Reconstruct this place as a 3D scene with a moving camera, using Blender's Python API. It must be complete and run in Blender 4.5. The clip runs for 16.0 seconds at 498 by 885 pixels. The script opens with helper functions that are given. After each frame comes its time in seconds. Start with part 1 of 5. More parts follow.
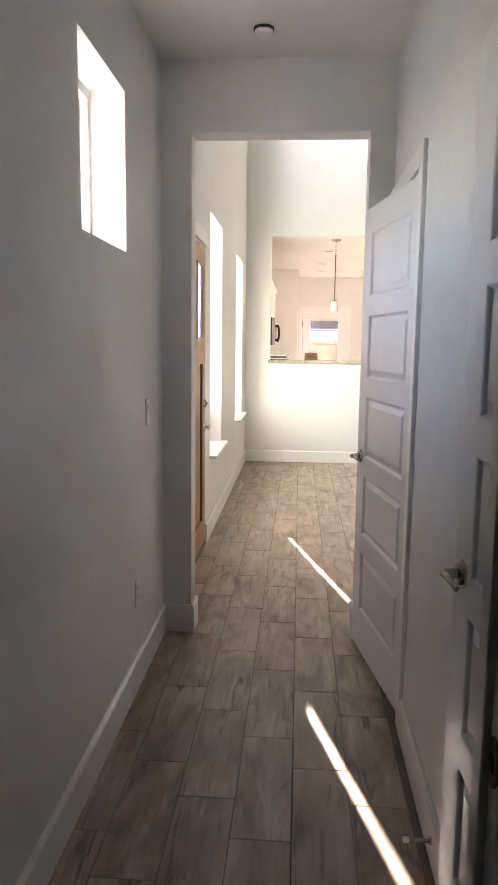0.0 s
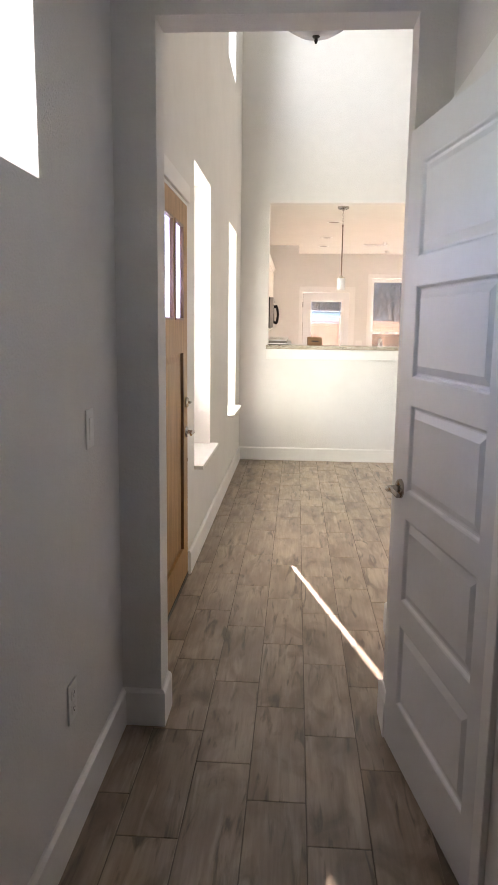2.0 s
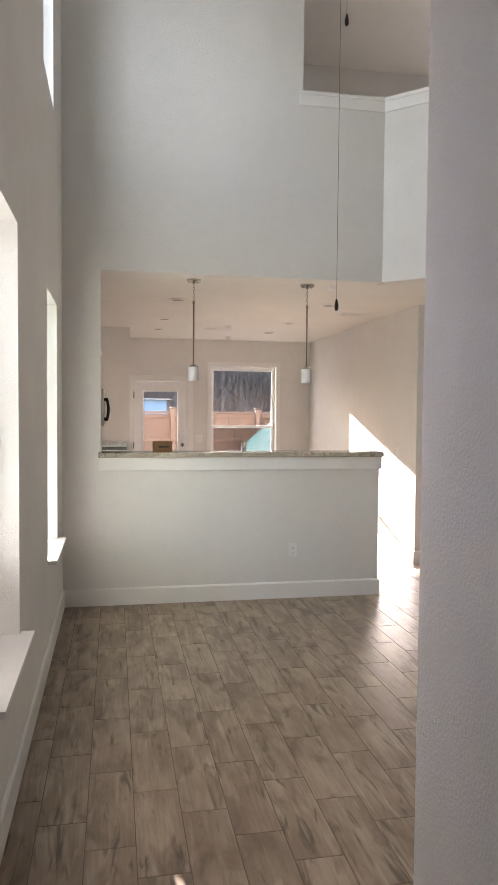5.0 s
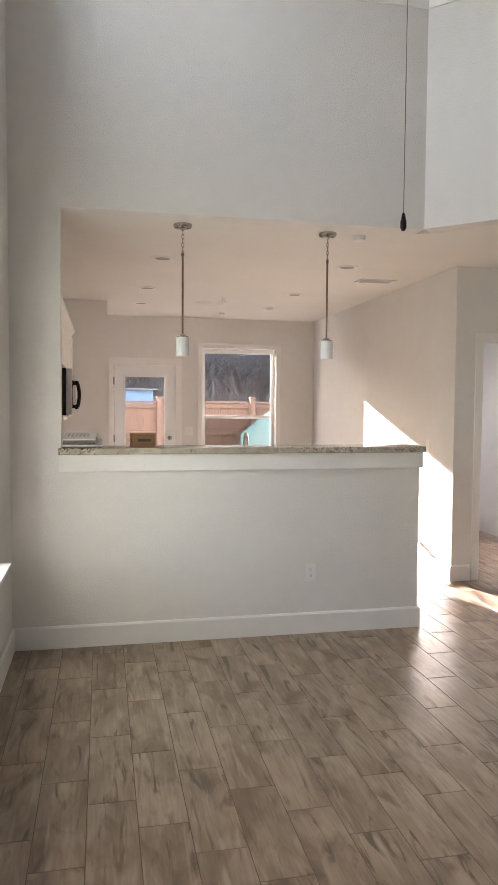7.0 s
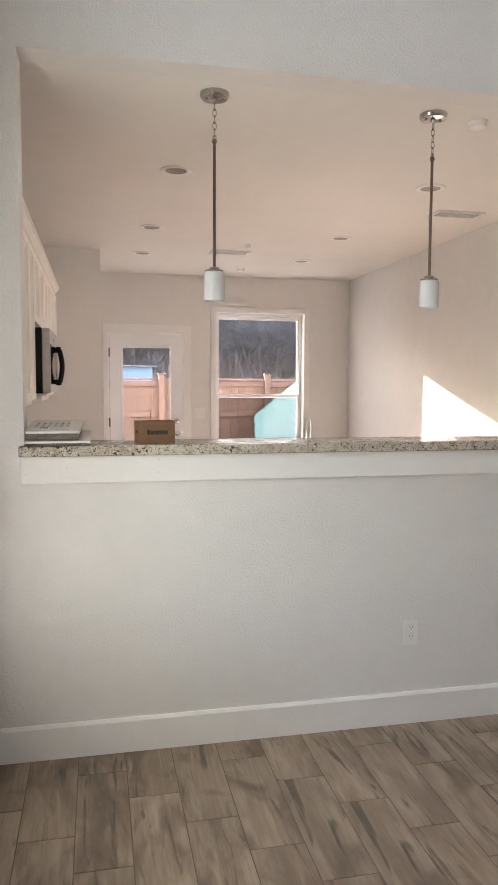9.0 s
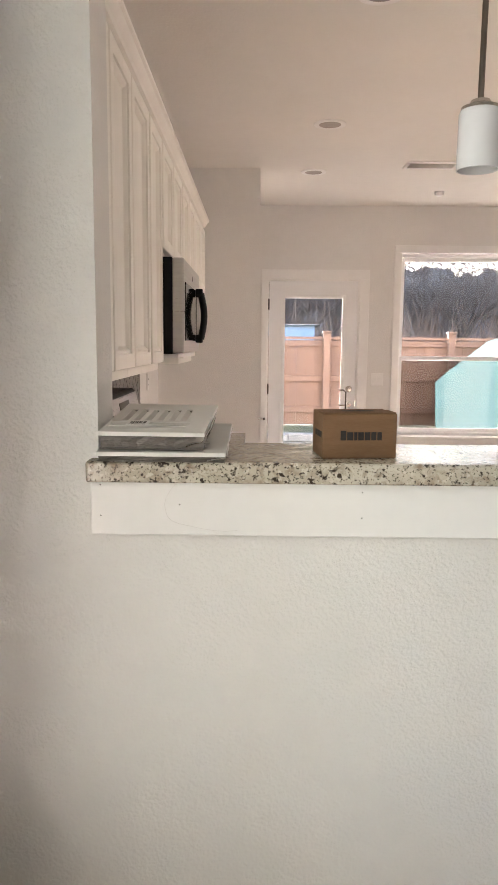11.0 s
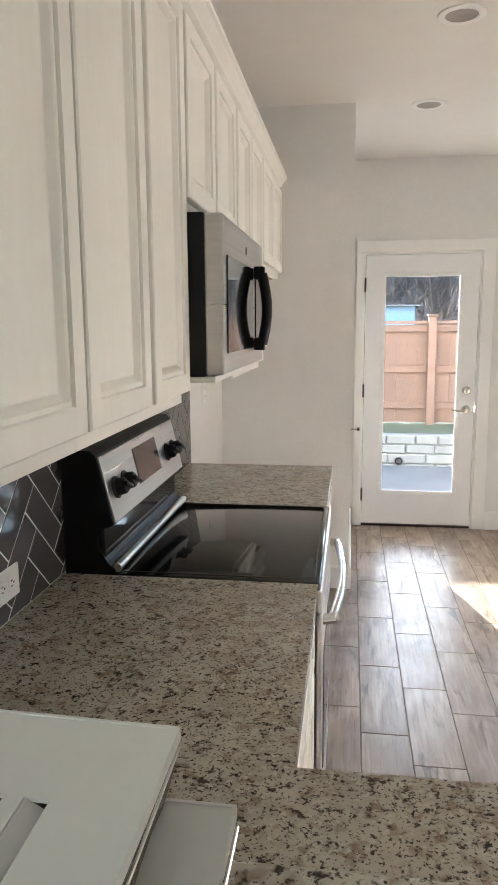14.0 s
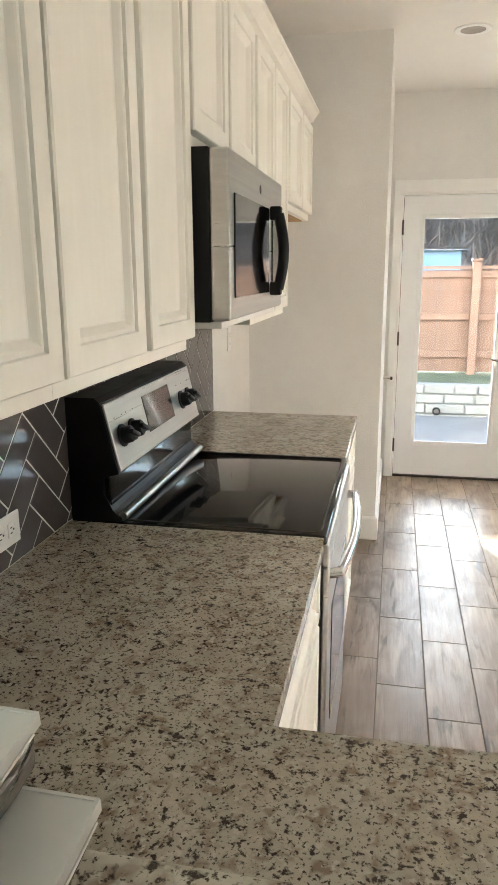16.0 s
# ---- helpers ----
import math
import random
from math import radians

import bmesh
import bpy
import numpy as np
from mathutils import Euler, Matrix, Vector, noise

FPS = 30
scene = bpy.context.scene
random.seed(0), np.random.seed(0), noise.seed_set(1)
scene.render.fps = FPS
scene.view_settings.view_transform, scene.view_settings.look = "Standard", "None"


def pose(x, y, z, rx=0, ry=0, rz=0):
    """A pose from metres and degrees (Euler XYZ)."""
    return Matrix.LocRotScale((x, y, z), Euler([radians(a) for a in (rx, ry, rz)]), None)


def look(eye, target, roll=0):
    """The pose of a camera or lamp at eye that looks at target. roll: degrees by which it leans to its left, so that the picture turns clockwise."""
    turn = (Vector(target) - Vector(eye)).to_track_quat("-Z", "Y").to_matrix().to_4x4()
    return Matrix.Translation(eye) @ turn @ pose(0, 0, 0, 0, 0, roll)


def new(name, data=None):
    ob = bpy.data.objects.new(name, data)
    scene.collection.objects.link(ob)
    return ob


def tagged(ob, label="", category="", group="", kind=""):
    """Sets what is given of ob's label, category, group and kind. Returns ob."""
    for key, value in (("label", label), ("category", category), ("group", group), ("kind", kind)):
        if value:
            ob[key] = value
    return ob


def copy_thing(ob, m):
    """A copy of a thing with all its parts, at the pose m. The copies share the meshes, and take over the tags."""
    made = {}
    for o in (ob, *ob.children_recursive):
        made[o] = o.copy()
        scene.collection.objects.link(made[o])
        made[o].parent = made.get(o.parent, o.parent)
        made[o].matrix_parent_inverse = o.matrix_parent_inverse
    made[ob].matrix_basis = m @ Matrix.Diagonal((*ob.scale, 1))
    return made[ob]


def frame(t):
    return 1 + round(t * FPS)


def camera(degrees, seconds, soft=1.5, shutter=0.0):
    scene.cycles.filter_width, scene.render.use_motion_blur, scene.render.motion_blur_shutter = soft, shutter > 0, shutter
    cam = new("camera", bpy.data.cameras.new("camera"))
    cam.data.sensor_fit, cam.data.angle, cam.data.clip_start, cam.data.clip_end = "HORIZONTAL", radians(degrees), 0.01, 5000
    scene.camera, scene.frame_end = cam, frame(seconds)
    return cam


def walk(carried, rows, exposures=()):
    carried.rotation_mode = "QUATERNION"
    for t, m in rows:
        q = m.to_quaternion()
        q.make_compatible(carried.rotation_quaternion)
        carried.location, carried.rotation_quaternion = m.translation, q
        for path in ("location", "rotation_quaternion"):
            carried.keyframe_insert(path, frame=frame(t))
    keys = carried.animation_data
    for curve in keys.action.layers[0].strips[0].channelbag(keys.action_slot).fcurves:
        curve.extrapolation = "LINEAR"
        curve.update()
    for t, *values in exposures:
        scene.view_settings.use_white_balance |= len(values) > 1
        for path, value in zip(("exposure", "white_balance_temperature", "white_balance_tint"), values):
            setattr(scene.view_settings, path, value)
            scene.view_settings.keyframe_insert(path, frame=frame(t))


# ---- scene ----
cam = camera(38.9, 16.0)
PATH = [
    (0, (0.195, 0.019, 1.452), (0.057, 1.994, 1.172), 0.7),
    (0.5, (0.188, 0.086, 1.441), (-0.011, 2.054, 1.15), 0.7),
    (1, (0.148, 0.309, 1.445), (-0.071, 2.271, 1.126), 0.7),
    (1.5, (0.124, 0.614, 1.459), (-0.045, 2.581, 1.136), 0.7),
    (2, (0.14, 1.036, 1.454), (0.012, 3.005, 1.126), 0.7),
    (2.5, (0.08, 1.38, 1.451), (-0.04, 3.349, 1.124), 0.6),
    (3, (0.026, 1.705, 1.473), (-0.055, 3.677, 1.147), 0.6),
    (3.5, (0.024, 2.079, 1.475), (0.006, 4.051, 1.144), 0.6),
    (4, (0.003, 2.339, 1.57), (0.045, 4.311, 1.237), 0.5),
    (4.5, (-0.075, 2.607, 1.614), (0.199, 4.583, 1.464), 0.5),
    (5, (-0.062, 2.846, 1.59), (0.314, 4.808, 1.502), 0.5),
    (5.2, (-0.007, 2.989, 1.554), (0.376, 4.951, 1.478), 0.6),
    (7.3, (0.079, 4.425, 1.521), (0.489, 6.379, 1.411), 0.4),
    (7.5, (0.075, 4.603, 1.517), (0.486, 6.558, 1.41), 0.4),
    (8, (0.082, 4.998, 1.513), (0.497, 6.951, 1.397), 0.3),
    (8.5, (0.109, 5.412, 1.519), (0.527, 7.362, 1.38), 0.2),
    (9, (0.109, 5.852, 1.489), (0.527, 7.801, 1.323), 0.3),
    (9.5, (0.143, 6.248, 1.495), (0.565, 8.194, 1.307), 0.2),
    (9.7, (0.148, 6.385, 1.494), (0.566, 8.331, 1.302), 0.2),
    (10, (0.164, 6.601, 1.485), (0.416, 8.575, 1.284), 0.5),
    (10.2, (0.139, 6.753, 1.465), (0.315, 8.734, 1.246), 0.8),
    (12.3, (0.135, 8.021, 1.508), (-0.054, 9.986, 1.183), -0.6),
    (12.5, (0.136, 8.112, 1.518), (-0.055, 10.075, 1.185), -0.4),
    (13, (0.155, 8.309, 1.549), (-0.036, 10.272, 1.213), -0.5),
    (13.5, (0.147, 8.427, 1.561), (-0.11, 10.383, 1.229), -0.4),
    (14, (0.139, 8.530, 1.552), (-0.142, 10.482, 1.221), -0.4),
    (14.5, (0.162, 8.588, 1.544), (-0.086, 10.544, 1.206), -0.5),
    (15, (0.177, 8.597, 1.539), (-0.074, 10.544, 1.153), -0.4),
    (15.5, (0.184, 8.601, 1.541), (-0.124, 10.529, 1.105), -0.4),
    (16, (0.214, 8.597, 1.546), (-0.178, 10.5, 1.070), -0.3),
]
EXPOSURES = [(0, 4.85, 6900, 23), (1.5, 4.7, 6900, 23), (2.5, 4.5, 6800, 23), (3.5, 4.2, 6600, 24), (4.2, 3.9, 6500, 23), (5, 3.6, 6600, 22), (7.5, 3.65, 6600, 23), (9, 3.75, 6500, 24), (12.5, 3.85, 6800, 21), (13, 3.95, 6700, 15), (13.5, 4.0, 6100, 13), (14, 4.0, 6000, 12), (15, 4.1, 6200, 11), (16, 4.2, 6300, 9)]
walk(cam, [(t, look(eye, target, roll)) for t, eye, target, roll in PATH], exposures=EXPOSURES)

# ---- light ----
SUN_TURN, SUN_HEIGHT = 15.6, 16.4          # degrees off the long axis of the house, above the horizon
world = bpy.data.worlds.new("sky")
scene.world = world
world.use_nodes = True
wn = world.node_tree
sky = wn.nodes.new("ShaderNodeTexSky")
sky.sky_type = "NISHITA"
sky.sun_disc = False
sky.sun_elevation = radians(SUN_HEIGHT)
sky.sun_rotation = radians(-SUN_TURN)
wn.nodes["Background"].inputs["Strength"].default_value = 0.14
wn.links.new(sky.outputs[0], wn.nodes["Background"].inputs["Color"])
sun = new("sun", bpy.data.lights.new("sun", "SUN"))
sun.data.energy, sun.data.angle, sun.data.color = 4.2, radians(0.5), (1.0, 0.94, 0.85)
ca, sa = math.cos(radians(SUN_HEIGHT)), math.sin(radians(SUN_HEIGHT))
sun.matrix_world = look((-10 * math.sin(radians(SUN_TURN)) * ca, 30 + 10 * math.cos(radians(SUN_TURN)) * ca, 10 * sa), (0, 30, 0))


XO_LAMP = -0.68


def skylight(x, y, z, rx, rz, w, h, power, color=(0.86, 0.93, 1.0)):
    """The sky's light in the opening of a window."""
    lamp = new("window_skylight", bpy.data.lights.new("window_skylight", "AREA"))
    lamp.data.shape, lamp.data.size, lamp.data.size_y = "RECTANGLE", w, h
    lamp.data.energy, lamp.data.color = power, color
    lamp.matrix_world = pose(x, y, z, rx, 0, rz)
    return lamp


skylight(XO_LAMP, 5.655, 1.49, 90, -90, 0.70, 1.70, 2.5, (1.0, 1.0, 0.90))
skylight(XO_LAMP, 7.65, 1.49, 90, -90, 0.70, 1.60, 2.2, (0.90, 1.0, 0.84))
skylight(XO_LAMP, 7.555, 4.29, 90, -90, 0.62, 1.25, 2.4, (0.84, 0.97, 1.0))
skylight(XO_LAMP, 2.44, 2.07, 90, -90, 0.48, 0.50, 0.07, (0.5, 0.66, 1.0))
skylight(XO_LAMP, 4.5, 1.72, 90, -90, 0.64, 0.47, 1.5, (0.46, 0.60, 1.0))

# ---- building helpers ----
ROOT = {}


def empty(name, x, y, z, label, category, group="", turn=0):
    ob = new(name)
    ob.matrix_basis = pose(x, y, z, 0, 0, turn)
    ob.empty_display_size = 0.1
    ROOT[ob] = ob.matrix_basis.copy()
    return tagged(ob, label, category, group)


def link_bm(name, bm, material, smooth=False):
    me = bpy.data.meshes.new(name)
    bm.normal_update()
    bm.to_mesh(me)
    bm.free()
    for m in material if isinstance(material, (list, tuple)) else [material]:
        me.materials.append(m)
    if smooth:
        me.polygons.foreach_set("use_smooth", [True] * len(me.polygons))
        me.set_sharp_from_angle(angle=radians(40))
    return new(name, me)


def part(name, bm, material, parent, label="", smooth=False):
    """One mesh under a thing or a part; bm is in world places."""
    base = ROOT[parent]
    bm.transform(base.inverted())
    ob = link_bm(name, bm, material, smooth)
    ob.parent = parent
    ROOT[ob] = base
    if label:
        tagged(ob, label)
    return ob


def thing(name, bm, material, label, category, at=(0, 0, 0), group="", smooth=False):
    """A thing that is one mesh."""
    bm.transform(pose(*at).inverted())
    ob = link_bm(name, bm, material, smooth)
    ob.matrix_basis = pose(*at)
    ROOT[ob] = ob.matrix_basis.copy()
    return tagged(ob, label, category, group)


def structure(name, bm, material, label="", smooth=False):
    ob = link_bm(name, bm, material, smooth)
    ROOT[ob] = Matrix()
    return tagged(ob, label, kind="structure")


def box(x0, x1, y0, y1, z0, z1, bm=None, bevel=0.0, seg=2, m=None):
    out = bm or bmesh.new()
    tmp = bmesh.new() if (bevel or m) else out
    v = [tmp.verts.new(p) for p in ((x0, y0, z0), (x1, y0, z0), (x1, y1, z0), (x0, y1, z0), (x0, y0, z1), (x1, y0, z1), (x1, y1, z1), (x0, y1, z1))]
    for f in ((3, 2, 1, 0), (4, 5, 6, 7), (0, 1, 5, 4), (1, 2, 6, 5), (2, 3, 7, 6), (3, 0, 4, 7)):
        tmp.faces.new([v[i] for i in f])
    if tmp is not out:
        if bevel:
            bmesh.ops.bevel(tmp, geom=tmp.edges[:], offset=bevel, segments=seg, affect="EDGES", profile=0.5)
        if m:
            tmp.transform(m)
        join(out, tmp)
    return out


def join(out, tmp):
    me = bpy.data.meshes.new("tmp")
    tmp.to_mesh(me)
    tmp.free()
    out.from_mesh(me)
    bpy.data.meshes.remove(me)


def lathe(profile, m=None, seg=24, bm=None):
    """A turned shape: profile of (radius, height) along local z."""
    out = bm or bmesh.new()
    tmp = bmesh.new()
    rings = []
    for r, z in profile:
        if r < 1e-6:
            rings.append([tmp.verts.new((0, 0, z))])
        else:
            rings.append([tmp.verts.new((r * math.cos(2 * math.pi * i / seg), r * math.sin(2 * math.pi * i / seg), z)) for i in range(seg)])
    for a, b in zip(rings, rings[1:]):
        for i in range(seg):
            j = (i + 1) % seg
            q = [a[i % len(a)], a[j % len(a)], b[j % len(b)], b[i % len(b)]]
            q = list(dict.fromkeys(q))
            if len(q) > 2:
                tmp.faces.new(q)
    bmesh.ops.recalc_face_normals(tmp, faces=tmp.faces[:])
    if m:
        tmp.transform(m)
    join(out, tmp)
    return out


def tube(points, radius, seg=8, bm=None, taper=None, closed=False):
    """A round bar along points."""
    out = bm or bmesh.new()
    pts = [Vector(p) for p in points]
    n = len(pts)
    rings = []
    up = None
    for i, p in enumerate(pts):
        if closed:
            d = pts[(i + 1) % n] - pts[i - 1]
        else:
            d = pts[min(i + 1, n - 1)] - pts[max(i - 1, 0)]
        d.normalize()
        if up is None:
            up = Vector((0, 0, 1)) if abs(d.z) < 0.9 else Vector((1, 0, 0))
        a = d.cross(up).normalized()
        b = a.cross(d).normalized()
        up = b
        r = radius * (taper[i] if taper else 1)
        rings.append([out.verts.new(p + r * (math.cos(2 * math.pi * k / seg) * a + math.sin(2 * math.pi * k / seg) * b)) for k in range(seg)])
    pairs = list(zip(rings, rings[1:])) + ([(rings[-1], rings[0])] if closed else [])
    for a, b in pairs:
        for k in range(seg):
            out.faces.new((a[k], a[(k + 1) % seg], b[(k + 1) % seg], b[k]))
    if not closed:
        out.faces.new(rings[0][::-1])
        out.faces.new(rings[-1])
    return out


def prism(poly, z0, z1, bm=None, m=None):
    """A polygon (x, y) pulled up from z0 to z1."""
    out = bm or bmesh.new()
    tmp = bmesh.new()
    lo = [tmp.verts.new((x, y, z0)) for x, y in poly]
    hi = [tmp.verts.new((x, y, z1)) for x, y in poly]
    tmp.faces.new(lo[::-1])
    tmp.faces.new(hi)
    for i in range(len(poly)):
        j = (i + 1) % len(poly)
        tmp.faces.new((lo[i], lo[j], hi[j], hi[i]))
    bmesh.ops.recalc_face_normals(tmp, faces=tmp.faces[:])
    if m:
        tmp.transform(m)
    join(out, tmp)
    return out


def wall_mesh(axis, a, b, u0, u1, z0, z1, holes=()):
    """A wall from a to b across the axis, u0 to u1 along it, with holes (ua, ub, za, zb) through it."""
    bm = bmesh.new()
    us = sorted({u0, u1, *[min(max(h, u0), u1) for o in holes for h in o[:2]]})
    zs = sorted({z0, z1, *[min(max(h, z0), z1) for o in holes for h in o[2:]]})
    verts = {}

    def vert(s, u, z):
        key = (s, round(u, 5), round(z, 5))
        if key not in verts:
            verts[key] = bm.verts.new((s, u, z) if axis == "x" else (u, s, z))
        return verts[key]

    def solid(i, j):
        if not (0 <= i < len(us) - 1 and 0 <= j < len(zs) - 1):
            return False
        u, z = (us[i] + us[i + 1]) / 2, (zs[j] + zs[j + 1]) / 2
        return not any(o[0] < u < o[1] and o[2] < z < o[3] for o in holes)

    for i in range(len(us) - 1):
        for j in range(len(zs) - 1):
            if not solid(i, j):
                continue
            p, q, r, s = us[i], us[i + 1], zs[j], zs[j + 1]
            for side in (a, b):
                bm.faces.new([vert(side, *c) for c in ((p, r), (q, r), (q, s), (p, s))])
            for ok, c1, c2 in ((solid(i - 1, j), (p, r), (p, s)), (solid(i + 1, j), (q, r), (q, s)), (solid(i, j - 1), (p, r), (q, r)), (solid(i, j + 1), (p, s), (q, s))):
                if not ok:
                    bm.faces.new((vert(a, *c1), vert(a, *c2), vert(b, *c2), vert(b, *c1)))
    bmesh.ops.recalc_face_normals(bm, faces=bm.faces[:])
    return bm


# ---- materials ----
def material(name, color, rough=0.5, metal=0.0, var=0.0, scale=3.0, bump=0.0, bump_scale=60.0, spec=0.5, stretch=(1, 1, 1), rand=0.0, island=0.0, coat=0.0, dark=None, detail=4.0, lo=0.45, hi=1.0):
    """Principled surface with colour varying at two scales, fine relief, and a change from piece to piece."""
    m = bpy.data.materials.new(name)
    m.use_nodes = True
    nt = m.node_tree
    n, l = nt.nodes, nt.links
    p = n["Principled BSDF"]
    p.inputs["Roughness"].default_value = rough
    p.inputs["Metallic"].default_value = metal
    p.inputs["Specular IOR Level"].default_value = spec
    p.inputs["Coat Weight"].default_value = coat
    p.inputs["Base Color"].default_value = (*color, 1)
    tc = n.new("ShaderNodeTexCoord")
    mp = n.new("ShaderNodeMapping")
    mp.inputs["Scale"].default_value = stretch
    l.new(tc.outputs["Object"], mp.inputs["Vector"])
    vec = mp.outputs[0]
    if rand or island:
        add = n.new("ShaderNodeVectorMath")
        add.operation = "MULTIPLY_ADD"
        src = n.new("ShaderNodeObjectInfo").outputs["Random"] if rand else n.new("ShaderNodeNewGeometry").outputs["Random Per Island"]
        comb = n.new("ShaderNodeCombineXYZ")
        for k in range(3):
            l.new(src, comb.inputs[k])
        l.new(comb.outputs[0], add.inputs[0])
        add.inputs[1].default_value = (37, 53, 71)
        l.new(vec, add.inputs[2])
        vec = add.outputs[0]
    if var:
        no = n.new("ShaderNodeTexNoise")
        no.inputs["Scale"].default_value, no.inputs["Detail"].default_value = scale, detail
        l.new(vec, no.inputs["Vector"])
        no2 = n.new("ShaderNodeTexNoise")
        no2.inputs["Scale"].default_value, no2.inputs["Detail"].default_value = scale * 9, 3
        l.new(vec, no2.inputs["Vector"])
        mx = n.new("ShaderNodeMath")
        mx.operation = "MULTIPLY_ADD"
        mx.inputs[1].default_value = 0.45
        l.new(no2.outputs[0], mx.inputs[0])
        l.new(no.outputs[0], mx.inputs[2])
        val = mx.outputs[0]
        if rand or island:
            m3 = n.new("ShaderNodeMath")
            m3.operation = "MULTIPLY_ADD"
            m3.inputs[1].default_value = (rand or island)
            l.new(src, m3.inputs[0])
            l.new(val, m3.inputs[2])
            val = m3.outputs[0]
        rp = n.new("ShaderNodeMapRange")
        rp.inputs["From Min"].default_value = lo
        rp.inputs["From Max"].default_value = hi + (rand or island)
        l.new(val, rp.inputs["Value"])
        mix = n.new("ShaderNodeMix")
        mix.data_type = "RGBA"
        mix.inputs["A"].default_value = (*(dark or [c * (1 - var) for c in color]), 1)
        mix.inputs["B"].default_value = (*[min(1, c * (1 + var * 0.5)) for c in color], 1)
        l.new(rp.outputs[0], mix.inputs["Factor"])
        l.new(mix.outputs["Result"], p.inputs["Base Color"])
        rr = n.new("ShaderNodeMapRange")
        rr.inputs["To Min"].default_value = min(1, rough * 1.15)
        rr.inputs["To Max"].default_value = rough * 0.88
        l.new(rp.outputs[0], rr.inputs["Value"])
        l.new(rr.outputs[0], p.inputs["Roughness"])
    if bump:
        bn = n.new("ShaderNodeTexNoise")
        bn.inputs["Scale"].default_value, bn.inputs["Detail"].default_value = bump_scale, 3
        l.new(vec, bn.inputs["Vector"])
        bp = n.new("ShaderNodeBump")
        bp.inputs["Strength"].default_value, bp.inputs["Distance"].default_value = min(1.0, bump), 0.004 * max(1.0, bump)
        l.new(bn.outputs[0], bp.inputs["Height"])
        l.new(bp.outputs[0], p.inputs["Normal"])
    return m


PAINT = material("wall_paint", (0.74, 0.725, 0.70), 0.6, var=0.05, scale=1.3, bump=0.75, bump_scale=125, spec=0.4)
CEIL = material("ceiling_paint", (0.76, 0.74, 0.70), 0.75, var=0.03, scale=1.5, bump=0.35, bump_scale=70, spec=0.3)
TRIM = material("trim_paint", (0.80, 0.79, 0.77), 0.35, var=0.04, scale=4, bump=0.06, bump_scale=30)
DOORPAINT = material("door_paint", (0.78, 0.78, 0.78), 0.4, var=0.03, scale=5, bump=0.06, bump_scale=40)
CABINET = material("cabinet_paint", (0.84, 0.82, 0.765), 0.38, var=0.05, scale=6, bump=0.05, bump_scale=50, stretch=(1, 1, 0.2))
GROUT = material("grout", (0.165, 0.125, 0.095), 0.85, var=0.25, scale=8, bump=0.3, bump_scale=200)


